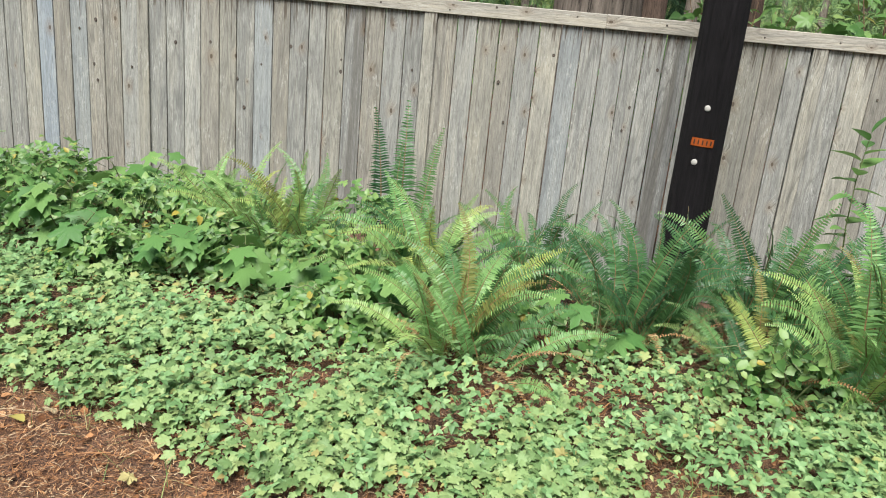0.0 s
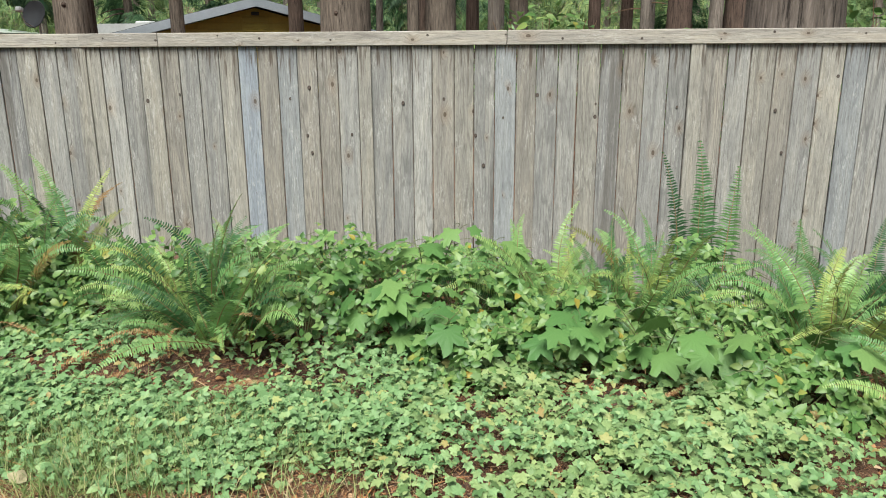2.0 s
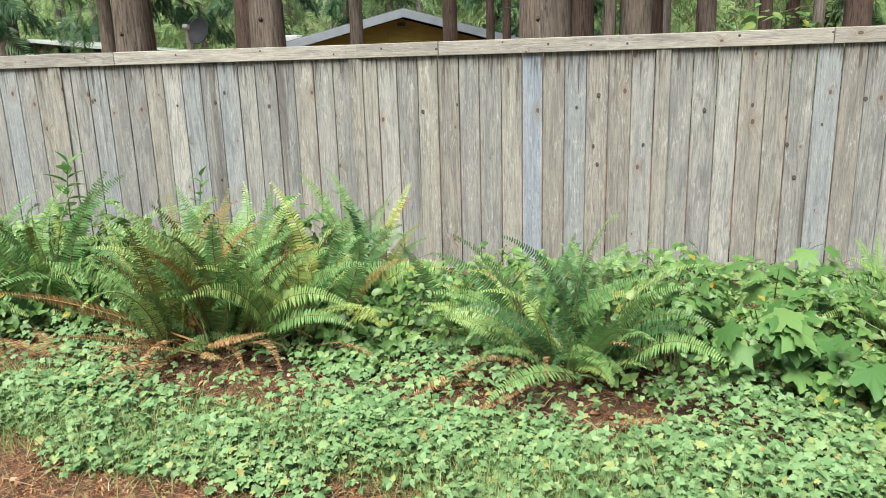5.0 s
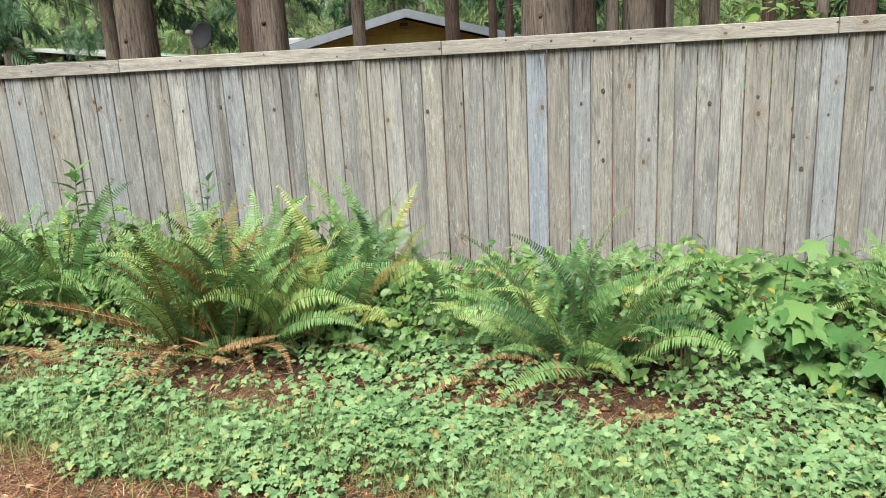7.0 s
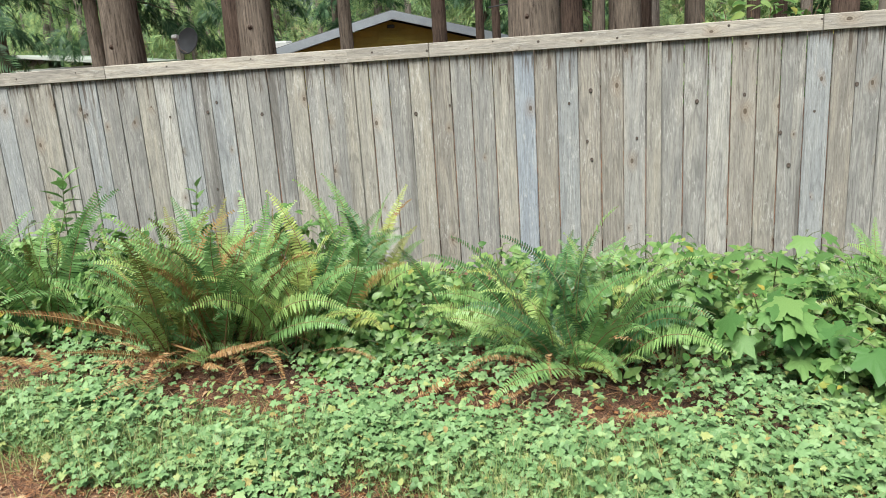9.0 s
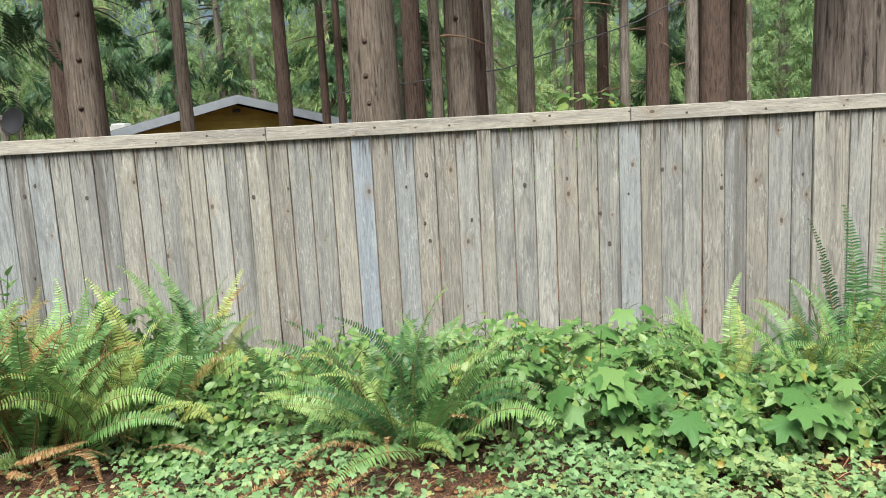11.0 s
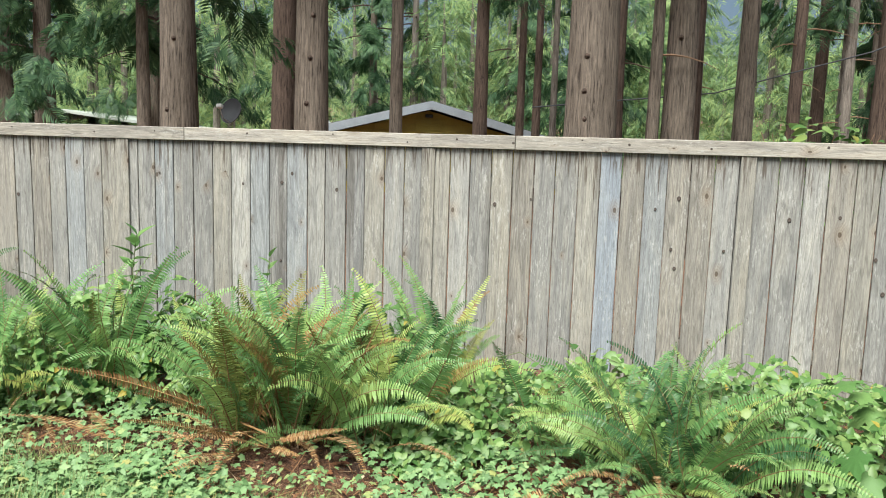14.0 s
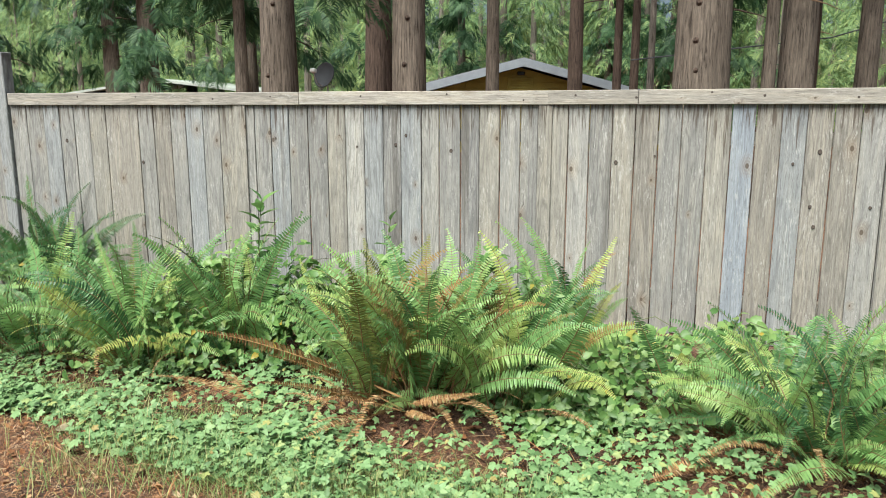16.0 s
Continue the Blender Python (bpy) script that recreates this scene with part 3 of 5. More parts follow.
# ---------------------------------------------------------------- utility pole
pole = empty("utility_pole", pose(0.68, 5.2, ground_z(0.68, 5.2) - 0.05), "black creosoted wooden utility pole beside the fence", "pole")
pv, pf = [], []
rings, seg = 46, 40
for j in range(rings):
    z = 9.5 * (j / (rings - 1)) ** 1.5
    for k in range(seg):
        a = 2 * math.pi * k / seg
        r = (0.142 - 0.0035 * z) * (1 + 0.012 * noise.noise(Vector((math.cos(a) * 6, math.sin(a) * 6, z * 0.5))) - 0.012 * max(0, noise.noise(Vector((math.cos(a) * 14, math.sin(a) * 14, z * 0.15)))))
        pv.append((r * math.cos(a), r * math.sin(a), z))
for j in range(rings - 1):
    for k in range(seg):
        pf.append((j * seg + k, j * seg + (k + 1) % seg, (j + 1) * seg + (k + 1) % seg, (j + 1) * seg + k))
pf.append(tuple(range((rings - 1) * seg, rings * seg)))
part("shaft", mesh_of("shaft", pv, pf, [M_POLE], smooth=True), None, pole)
M_ORANGE = plain_material("orange_tag", (0.576, 0.128, 0.016), 0.5, vary=0.15, scale=30)
M_DARKINK = plain_material("dark_ink", (0.05, 0.02, 0.01), 0.6)
M_GALV = plain_material("galvanised_cap", (0.40, 0.38, 0.36), 0.6, 0.2, vary=0.2, scale=40)
pz = pole.matrix_basis.translation.z


def on_pole(deg, z, r=0.139):
    a = radians(deg)
    return pose(r * math.sin(a), -r * math.cos(a), z - pz, 0, 0, deg)


bm = bmesh.new()
for k in range(9):
    a0 = radians(-33 + 7 * k)
    for z in (0.0, 0.05):
        bm.verts.new((0.142 * math.sin(a0), -0.142 * math.cos(a0), z))
bm.verts.ensure_lookup_table()
for k in range(8):
    bm.faces.new([bm.verts[i] for i in (2 * k, 2 * k + 2, 2 * k + 3, 2 * k + 1)])
bmesh.ops.solidify(bm, geom=bm.faces[:], thickness=-0.003)
tag = part("tag", bm, M_ORANGE, pole, "small orange embossed tag strip")
tag.matrix_basis = pose(0, 0, 1.066 - pz, 0, 2, 0)
for k in range(5):
    o = part("tag_mark", box(-0.004, 0.004, -0.002, 0.002, 0, 0.028, 0), M_DARKINK, tag)
    o.matrix_basis = on_pole(-25 + 10 * k, 0.011 + pz, 0.1455)
for dg, z in ((-8, 1.30), (-16, 0.965)):
    bm = bmesh.new()
    bmesh.ops.create_uvsphere(bm, u_segments=14, v_segments=8, radius=0.019)
    for v in bm.verts:
        v.co.y *= 0.35
    part("nail_cap", bm, M_GALV, pole, "round pale metal nail cap").matrix_basis = on_pole(dg, z, 0.139)

# ---------------------------------------------------------------- trees and buildings beyond the fence
def trunk_mesh(radius, height, lean, seed, ridges=0.06, seg=36, rings=36, flare=0.35):
    V, F = [], []
    for j in range(rings):
        z = height * (j / (rings - 1)) ** 1.25
        for k in range(seg):
            a = 2 * math.pi * k / seg
            r = radius * (1 - 0.75 * z / height) * (1 + flare * math.exp(-z / 0.7))
            q = Vector((math.cos(a) * 1.3 + seed, math.sin(a) * 1.3, z * 0.12))
            r *= 1 + ridges * noise.noise(q * 4) + ridges * 0.8 * noise.noise(q) + 0.1 * math.exp(-z / 0.8) * math.cos(5 * a + seed)
            w = 0.03 * math.sin(z * 0.5 + seed) * radius
            V.append((r * math.cos(a) + lean * z + w, r * math.sin(a), z))
    for j in range(rings - 1):
        for k in range(seg):
            F.append((j * seg + k, j * seg + (k + 1) % seg, (j + 1) * seg + (k + 1) % seg, (j + 1) * seg + k))
    F.append(tuple(range((rings - 1) * seg, rings * seg)))
    return V, F


def crown_mesh(name, z0, z1, reach, n, seed, mat, size=0.75, hang=0.8):
    """Drooping boughs: sprays set along limbs that rise from the trunk and hang at their ends."""
    r = np.random.default_rng(seed)
    limbs = max(8, n // 26)
    P, N, SP, S = [], [], [], []
    for b in range(limbs):
        z = z0 + (z1 - z0) * (b + r.random()) / limbs
        a = r.random() * 2 * math.pi
        L = reach * (1 - 0.75 * (z - z0) / (z1 - z0 + 1e-6)) * r.uniform(0.6, 1.1)
        for k in range(26):
            s = r.uniform(0.15, 1.0)
            d = L * s
            drop = -hang * L * 0.35 * s * s - r.random() * 0.5 * hang
            aa = a + r.normal(0, 0.10)
            P.append((d * math.cos(aa), d * math.sin(aa), z + drop + r.normal(0, 0.12)))
            sp = aa + r.normal(0, 0.7)
            N.append((math.cos(sp) * 0.8 + r.normal(0, 0.35), math.sin(sp) * 0.8 + r.normal(0, 0.35), 0.75))
            SP.append(sp)
            S.append(size * r.uniform(0.6, 1.25))
    P, N, SP, S = np.array(P), np.array(N), np.array(SP), np.array(S)
    return scatter(name, T_SPRAY, P, turned(N, SP), S, [mat])


def bough_limbs(z0, z1, reach, n, seed, radius):
    r = random.Random(seed)
    for _ in range(n):
        z, a, L = r.uniform(z0, z1), r.uniform(0, 6.28), reach * r.uniform(0.35, 0.85)
        pts = [(s * L * math.cos(a), s * L * math.sin(a), z + 0.12 * L * s - 0.35 * L * s * s) for s in (0, 0.25, 0.5, 0.75, 1.0)]
        yield tube(pts, [radius * k for k in (1, 0.8, 0.6, 0.4, 0.15)], 5)


def knob(r, z, a, size, seed):
    """The stub of a lost branch on a trunk."""
    V, F = tube([(-size * 0.5, 0, 0), (size * 0.25, 0, 0), (size * 0.5, 0, size * 0.05), (size * 0.1, 0, 0)], [size * 1.3, size * 1.1, size * 0.7, size * 0.3], 9)
    c, s = math.cos(a), math.sin(a)
    return [((r + x) * c - y * s, (r + x) * s + y * c, z + w) for x, y, w in V], F


def conifer(x, y, radius, bark, label, lean=0.0, height=19.0, crown=None, knobs=(), dead=0, seed=1):
    t = empty("conifer", pose(x, y, ground_z(x, y) - 0.05), label, "tree", "conifers beyond the fence")
    trunk = part("trunk", mesh_of("trunk", *trunk_mesh(radius, height, lean, seed), [bark], smooth=True), None, t)
    for a, z in knobs:
        stub = knob(radius * (1 - 0.75 * z / height) * (1 + 0.35 * math.exp(-z / 0.7)) * 0.985, z, radians(a), 0.026 + 0.03 * radius, seed)
        part("branch_stub", mesh_of("branch_stub", *stub, [M_BARK_DARK], smooth=True), None, trunk, "dark stub of a lost branch")
    if dead:
        for b in bough_limbs(2.2, 8, 1.6, dead, seed, 0.02):
            part("dead_branch", mesh_of("dead_branch", *b, [M_TWIG]), None, t, "bare dead grey-brown branch")
    if crown:
        z0, reach, n = crown
        for b in bough_limbs(z0 + 0.4, height * 0.8, reach, 12, seed, 0.045):
            part("limb", mesh_of("limb", *b, [M_BARK_DARK]), None, t)
        part("crown", crown_mesh("crown", z0, height, reach, n, seed, M_CEDAR, 0.62), None, t, "dark green drooping cedar boughs")
    return t


BROWN = "tall conifer trunk with furrowed reddish brown bark"
DARK = "slim dark brown conifer trunk"
GREY = "slender grey barked conifer trunk"
conifer(-11.95, 11.7, 0.335, M_BARK, "thick leaning cedar with fibrous reddish brown bark", 0.0, 19, (4.6, 3.0, 520), [(-95, 2.1), (-70, 3.25)], seed=3)
conifer(-9.52, 11.7, 0.275, M_BARK, "thick cedar with fibrous brown bark and branch stubs", 0.0, 20, (5.2, 2.6, 420), [(-85, 2.25), (-72, 2.95), (-60, 3.6)], seed=4)
conifer(-12.72, 17.0, 0.35, M_BARK_DARK, "dark trunk standing behind a thicker cedar", 0.0, 18, seed=5)
conifer(-8.76, 13.6, 0.13, M_BARK, "thin straight conifer trunk with brown bark", 0.0, 15, (5.4, 1.8, 260), seed=6)
conifer(-8.69, 20.2, 0.215, M_BARK_DARK, DARK, 0.0, 15, (5.6, 2.0, 260), seed=7)
conifer(-5.09, 11.2, 0.375, M_BARK, "massive cedar with pale furrowed bark and branch stubs", 0.0, 20, (5.6, 2.2, 300), [(-95, 2.05), (-100, 2.42), (-98, 2.88)], seed=8)
conifer(-5.25, 20.0, 0.30, M_BARK_DARK, "straight trunk with dark flaking bark", 0.0, 16, (6.4, 1.6, 160), [(-80, 2.8)], dead=4, seed=9)
conifer(-7.63, 20.3, 0.12, M_BARK_DARK, DARK, 0.0, 14, (6.2, 1.6, 160), seed=10)
conifer(-7.22, 20.4, 0.12, M_BARK_DARK, DARK, 0.0, 15, (6.2, 1.8, 160), seed=11)
conifer(-4.25, 12.0, 0.10, M_BARK, BROWN, 0.0, 15, (6.6, 1.6, 130), dead=2, seed=12)
conifer(-3.89, 12.4, 0.25, M_BARK, BROWN, 0.0, 18, (6.4, 2.0, 220), [(-100, 3.3)], seed=13)
conifer(-3.58, 14.6, 0.13, M_BARK_DARK, DARK, 0.0, 15, seed=14)
conifer(-3.40, 19.0, 0.21, M_BARK_GREY, GREY, 0.0, 18, (6.5, 2.2, 220), dead=4, seed=15)
conifer(-2.74, 14.6, 0.18, M_BARK, BROWN, 0.0, 16, (5.2, 2.0, 240), seed=16)
conifer(1.31, 21.8, 0.36, M_BARK_DARK, "dark conifer trunk with peeling bark", 0.0, 18, (6.8, 2.2, 200), dead=5, seed=17)
# Its crown, out of view, is added low to shade the pole and ferns.
conifer(-0.08, 7.75, 0.44, M_BARK_FURROW, "massive cedar with deeply furrowed grey-brown bark close behind the fence", 0.0, 22, (4.6, 3.2, 620), seed=22)
conifer(2.29, 22.0, 0.2, M_BARK_GREY, GREY, 0.0, 18, None, dead=8, seed=18)
conifer(3.05, 22.6, 0.50, M_BARK_DARK, "stout dark conifer trunk", 0.0, 20, (7.0, 2.6, 260), dead=3, seed=19)
conifer(-7.25, 24.0, 0.12, M_BARK_GREY, "thin pale trunk standing far back", 0.0, 15, None, dead=3, seed=20)
for i, (x, y, r) in enumerate(((-1.0, 20.5, 0.17), (0.17, 24, 0.2), (0.45, 22, 0.16), (1.0, 25, 0.14), (-15.6, 36, 0.24), (4.2, 24, 0.3), (6.0, 18, 0.26))):
    conifer(x, y, r, M_BARK_GREY if i in (2, 3, 4) else M_BARK_DARK, GREY if i in (2, 3, 4) else DARK, 0.0, 16, (5.5, 2.0, 120), dead=6, seed=30 + i)
for i, (x, y, r, z0) in enumerate(((-22.0, 19.5, 0.34, 3.0), (-17.4, 18.0, 0.2, 4.2), (-26.0, 22.0, 0.32, 2.8), (-19.6, 21.5, 0.22, 3.2), (-16.6, 33.0, 0.22, 2.0), (-11.0, 38.5, 0.2, 2.4), (-30.0, 19.0, 0.3, 2.8), (-19.0, 30.5, 0.2, 2.2), (-8.0, 38.5, 0.2, 2.2), (-6.2, 27.5, 0.2, 2.2), (2.8, 29.0, 0.25, 2.0))):
    conifer(x, y, r, M_BARK, "cedar with low sweeping dark green boughs", 0.0, 14, (z0, 3.3, 760), seed=50 + i)


def far_woods():
    """The wood behind: close-set crowns of small sprays, and thin stems between them."""
    r = np.random.default_rng(21)
    P, N, SP, S, stems = [], [], [], [], []
    for t in range(176):
        x, y = r.uniform(-62, 36), r.uniform(34, 62) if t < 118 else r.uniform(64, 90)
        x = x * y / 48
        h, w = r.uniform(7, 14) if t < 118 else r.uniform(15, 24), r.uniform(2.0, 3.6) if t < 118 else r.uniform(3.5, 5.5)
        stems.append(tube([(x, y, 0), (x + 0.1, y, h * 0.6), (x, y, h)], [0.22, 0.14, 0.03], 7))
        n = 330
        z = r.random(n) ** 1.15 * h + 0.3
        rad = w * (1 - 0.8 * z / (h + 1)) * np.sqrt(r.uniform(0.1, 1.0, n))
        a = r.uniform(0, 2 * math.pi, n)
        P.append(np.stack([x + rad * np.cos(a), y + rad * np.sin(a), z + 0.1], 1))
        N.append(np.stack([np.cos(a) * 0.7 + r.normal(0, 0.3, n), np.sin(a) * 0.7 + r.normal(0, 0.3, n), np.full(n, 0.8)], 1))
        SP.append(a + r.normal(0, 0.5, n))
        S.append(r.uniform(0.4, 0.95, n) * (1.0 if t < 118 else 2.3))
    P, N, SP, S = (np.concatenate(q) for q in (P, N, SP, S))
    ob = new("far_woods", scatter("far_woods", T_TUFT, P, turned(N, SP), S, [M_WOODS]))
    tagged(ob, "dense light green mixed wood in the distance", "woods", kind="stuff")
    ob2 = new("far_stems", mesh_of("far_stems", *joined(stems), [M_BARK_GREY]))
    tagged(ob2, "thin grey stems of the distant wood", "tree trunks", kind="stuff")


far_woods()

M_WALL = plain_material("mustard_siding", (0.322, 0.252, 0.049), 0.7, vary=0.12, scale=2.0)
M_TRIM = plain_material("pale_grey_trim", (0.315, 0.352, 0.39), 0.6, vary=0.1, scale=3.0)
M_SHINGLE = plain_material("dark_roofing", (0.10, 0.105, 0.10), 0.9, vary=0.3, scale=6.0)
M_WHITE = plain_material("white_panel", (0.576, 0.584, 0.576), 0.5, vary=0.08, scale=1.5)
M_ROOFPALE = plain_material("pale_green_roof", (0.375, 0.413, 0.375), 0.5, vary=0.15, scale=1.0)
M_DISH = plain_material("dark_grey_dish", (0.045, 0.048, 0.055), 0.75, 0.0, vary=0.1, scale=4)
M_GLASS = plain_material("dark_window", (0.02, 0.025, 0.03), 0.1, vary=0.2)


def house():
    h = empty("house", pose(-11.3, 24.2, 0.10, 0, 0, 28), "mustard yellow house with a low pale-edged gable", "house")
    half, slope, apex, deep, over = 5.2, 0.255, 3.10, 9.0, 0.45
    eave = apex - slope * half
    bm = bmesh.new()
    pts = [(-half, 0), (half, 0), (half, eave - 0.25), (0, apex - 0.25), (-half, eave - 0.25)]
    f = [bm.verts.new((x, 0.02, z)) for x, z in pts]
    k = [bm.verts.new((x, deep, z)) for x, z in pts]
    bm.faces.new(f)
    bm.faces.new(list(reversed(k)))
    for i in range(5):
        j = (i + 1) % 5
        bm.faces.new((f[j], f[i], k[i], k[j]))
    wall = part("wall", bm, M_WALL, h)
    z = 0.0
    while z < apex - 0.45:
        top = min(z + 0.2, apex - 0.3)
        wid = half if top < eave - 0.25 else max(0.25, (apex - 0.25 - top) / slope)
        part("siding_board", box(-wid, wid, -0.012, 0.015, z, top - 0.008, 0.004), M_WALL, wall)
        z += 0.2
    for sd in (-1, 1):
        ang = math.atan(slope) * sd
        ln = math.hypot(half + 0.5, slope * (half + 0.5))
        m = pose(0, 0, apex, 0, math.degrees(ang), 0)
        a, b = (0, ln) if sd > 0 else (-ln, 0)
        part("roof", box(a, b, -over, deep + over, -0.02, 0.05, 0.004), M_SHINGLE, h).matrix_basis = m
        part("fascia", box(a, b, -over - 0.035, -over - 0.003, -0.22, 0.035, 0.004), M_TRIM, h, "pale grey fascia board").matrix_basis = m
        part("soffit", box(a, b, -over, 0.0, -0.16, -0.13, 0), M_WALL, h).matrix_basis = m
    vent = part("gable_vent", box(-0.42, 0.42, -0.05, -0.014, 2.12, 2.55, 0.006), M_WALL, h, "louvred attic vent")
    for q in range(5):
        part("slat", box(-0.36, 0.36, -0.085, -0.05, 2.15 + 0.075 * q, 2.18 + 0.075 * q, 0.003), M_WALL, vent).matrix_basis = pose(0, 0, 0)
    part("lamp", box(-0.12, 0.12, -0.14, -0.014, 2.62, 2.73, 0.02), M_GLASS, h, "small dark gable lamp")


house()


def satellite_dish():
    d = empty("satellite_dish", pose(-16.6, 21.0, ground_z(-16.6, 21)), "dark grey satellite dish on a mast", "satellite dish")
    V, F = [], []
    n, rings = 28, 7
    for j in range(rings):
        q = j / (rings - 1)
        for k in range(n):
            a = 2 * math.pi * k / n
            V.append((0.37 * q * math.cos(a), -0.13 * q * q + 0.13, 0.40 * q * math.sin(a)))
    for j in range(rings - 1):
        for k in range(n):
            F.append((j * n + k, j * n + (k + 1) % n, (j + 1) * n + (k + 1) % n, (j + 1) * n + k))
    bm = bmesh.new()
    bm.from_mesh(mesh_of("bowl", V, F, []))
    bmesh.ops.remove_doubles(bm, verts=bm.verts[:], dist=1e-4)
    bmesh.ops.solidify(bm, geom=bm.faces[:], thickness=0.02)
    turn = pose(0, 0, 2.42, -18, 0, -6)
    part("reflector", bm, M_DISH, d).matrix_basis = turn
    part("mast", mesh_of("mast", *tube([(0, 0.2, 0), (0, 0.2, 2.05), (0, 0.14, 2.4)], [0.03] * 3, 8), [M_GALV]), None, d)
    arm = part("feed_arm", mesh_of("feed_arm", *tube([(0, 0.1, -0.36), (0, -0.28, -0.34), (0, -0.52, -0.1)], [0.018] * 3, 6), [M_GALV]), None, d)
    arm.matrix_basis = turn
    part("feed", box(-0.09, 0.09, -0.60, -0.46, -0.12, 0.0, 0.02), M_WHITE, d, "pale receiver head").matrix_basis = turn


satellite_dish()
trailer = empty("camper_trailer", pose(-17.6, 25.0, 0.20), "white rounded camper trailer roof behind the fence", "trailer")
bm = box(-0.5, 4.2, 0, 2.3, 0.45, 2.36, 0.0)
bmesh.ops.bevel(bm, geom=[e for e in bm.edges if abs(e.verts[0].co.z - 2.36) < 0.01 and abs(e.verts[1].co.z - 2.36) < 0.01], offset=0.55, segments=6, affect="EDGES")
part("body", bm, M_WHITE, trailer)
part("stripe", box(-0.48, 4.18, -0.012, 0.0, 1.2, 1.35, 0.002), M_DISH, trailer)
part("roof_vent", box(1.4, 1.9, 0.8, 1.3, 2.355, 2.45, 0.03), M_WHITE, trailer)
for x in (1.3, 2.2):
    bm = bmesh.new()
    bmesh.ops.create_cone(bm, cap_ends=True, segments=20, radius1=0.34, radius2=0.34, depth=0.2)
    part("wheel", bm, M_DISH, trailer).matrix_basis = pose(x, 0.15, 0.36, 90)

home = empty("mobile_home", pose(-31.6, 30.5, 0.38), "low mobile home with a pale greenish roof", "house")
part("wall", box(-6.0, 5.6, 0.2, 4.0, 0, 2.05, 0.01), M_ROOFPALE, home)
bm = bmesh.new()
for y in (-0.1, 4.3):
    for x, z in ((-6.4, 1.95), (-0.2, 2.62), (6.0, 1.95), (6.0, 2.07), (-0.2, 2.74), (-6.4, 2.07)):
        bm.verts.new((x, y, z))
bm.verts.ensure_lookup_table()
v = bm.verts
for q in ((0, 1, 4, 5), (1, 2, 3, 4), (11, 10, 7, 6), (10, 9, 8, 7), (5, 4, 10, 11), (4, 3, 9, 10), (0, 6, 7, 1), (1, 7, 8, 2), (0, 5, 11, 6), (2, 8, 9, 3)):
    bm.faces.new([v[i] for i in q])
bmesh.ops.recalc_face_normals(bm, faces=bm.faces[:])
part("roof", bm, M_ROOFPALE, home)
for x in (-4, -1.2, 2.5):
    part("window", box(x - 0.5, x + 0.5, 0.17, 0.205, 1.0, 1.75, 0.01), M_GLASS, home)

cable = new("overhead_cable", mesh_of("overhead_cable", *tube([(-7, 18.2, 2.75), (-3.0, 18.1, 3.1), (0.0, 18, 3.95), (3.0, 18, 5.3), (8, 18, 8.2)], [0.016] * 5, 6), [M_DISH]))
tagged(cable, "thin black overhead cable between the trees", "cable")

# ---------------------------------------------------------------- ferns
def frond_mesh(name, e0, e1, blade, seed, pairs=54, width=0.074, curl=0.0, twist=0.0, stalk=None, bend=2.2):
    """A sword fern frond of length 1 along x: a stalk that bends from e0 to e1 degrees and turns its face by the twist, with narrow leaflets in two rows."""
    r = random.Random(seed)
    n = 24
    pts, dirs = [Vector((0, 0, 0))], []
    side = 0.0
    for i in range(n):
        s = i / n
        e = radians(e0 + (e1 - e0) * s ** bend)
        side += curl / n
        d = Vector((math.cos(e) * math.cos(side), math.cos(e) * math.sin(side), math.sin(e)))
        dirs.append(d)
        pts.append(pts[-1] + d / n)
    dirs.append(dirs[-1])
    V, F = tube(pts[::2], [0.0052 * (1 - 0.85 * i / (n / 2)) for i in range(n // 2 + 1)], 5, cap=False)
    slots = [1] * len(F)
    for i in range(pairs):
        s = 0.15 + 0.85 * (i + 0.5) / pairs
        q = s * n
        k = min(n - 1, int(q))
        p = pts[k].lerp(pts[k + 1], q - k)
        d = dirs[k]
        across = Vector((-math.sin(curl * s), math.cos(curl * s), 0))
        across = Matrix.Rotation(radians(twist) * min(1.0, 0.35 + s), 3, d) @ across
        up = d.cross(across)
        w = width * min(1.0, 0.6 + 2.4 * (s - 0.15)) * (1 - max(0, (s - 0.45) / 0.55) ** 1.25) + 0.011
        for sd in (1, -1):
            if r.random() < 0.03:
                continue
            l = w * r.uniform(0.85, 1.08)
            out = (across * sd + d * r.uniform(0.15, 0.38) + up * r.uniform(0.02, 0.30)).normalized()
            flat = (out.cross(up).normalized() + up * r.uniform(-0.35, 0.35)).normalized()
            b = 0.0068 * r.uniform(0.85, 1.2) * (0.6 + 0.4 * w / width)
            tip = p + out * l - Vector((0, 0, 0.18 * l))
            mid = p + out * l * 0.55 - Vector((0, 0, 0.02 * l))
            o = len(V)
            V += [tuple(p + flat * b * 0.8), tuple(p - flat * b * 0.8), tuple(mid + flat * b * 0.85), tuple(mid - flat * b * 0.85), tuple(tip)]
            F += [(o, o + 1, o + 3, o + 2), (o + 2, o + 3, o + 4)]
            slots += [0, 0]
    return mesh_of(name, V, F, [blade, stalk or M_RACHIS], slots)


M_RACHIS_RUST = plain_material("rusty_fern_stalk", (0.20, 0.10, 0.042), 0.8, vary=0.4, scale=30)
TWISTS = (-50, 0, 50)


def frond_set(shapes, blade, seed, stalk=None, width=0.074):
    """Alike fronds, each in three variants whose faces turn one way, not at all, or the other."""
    return [[frond_mesh("frond", e0, e1, blade, seed + i, curl=c, twist=t, stalk=stalk, width=width) for t in TWISTS] for i, (e0, e1, c) in enumerate(shapes)]


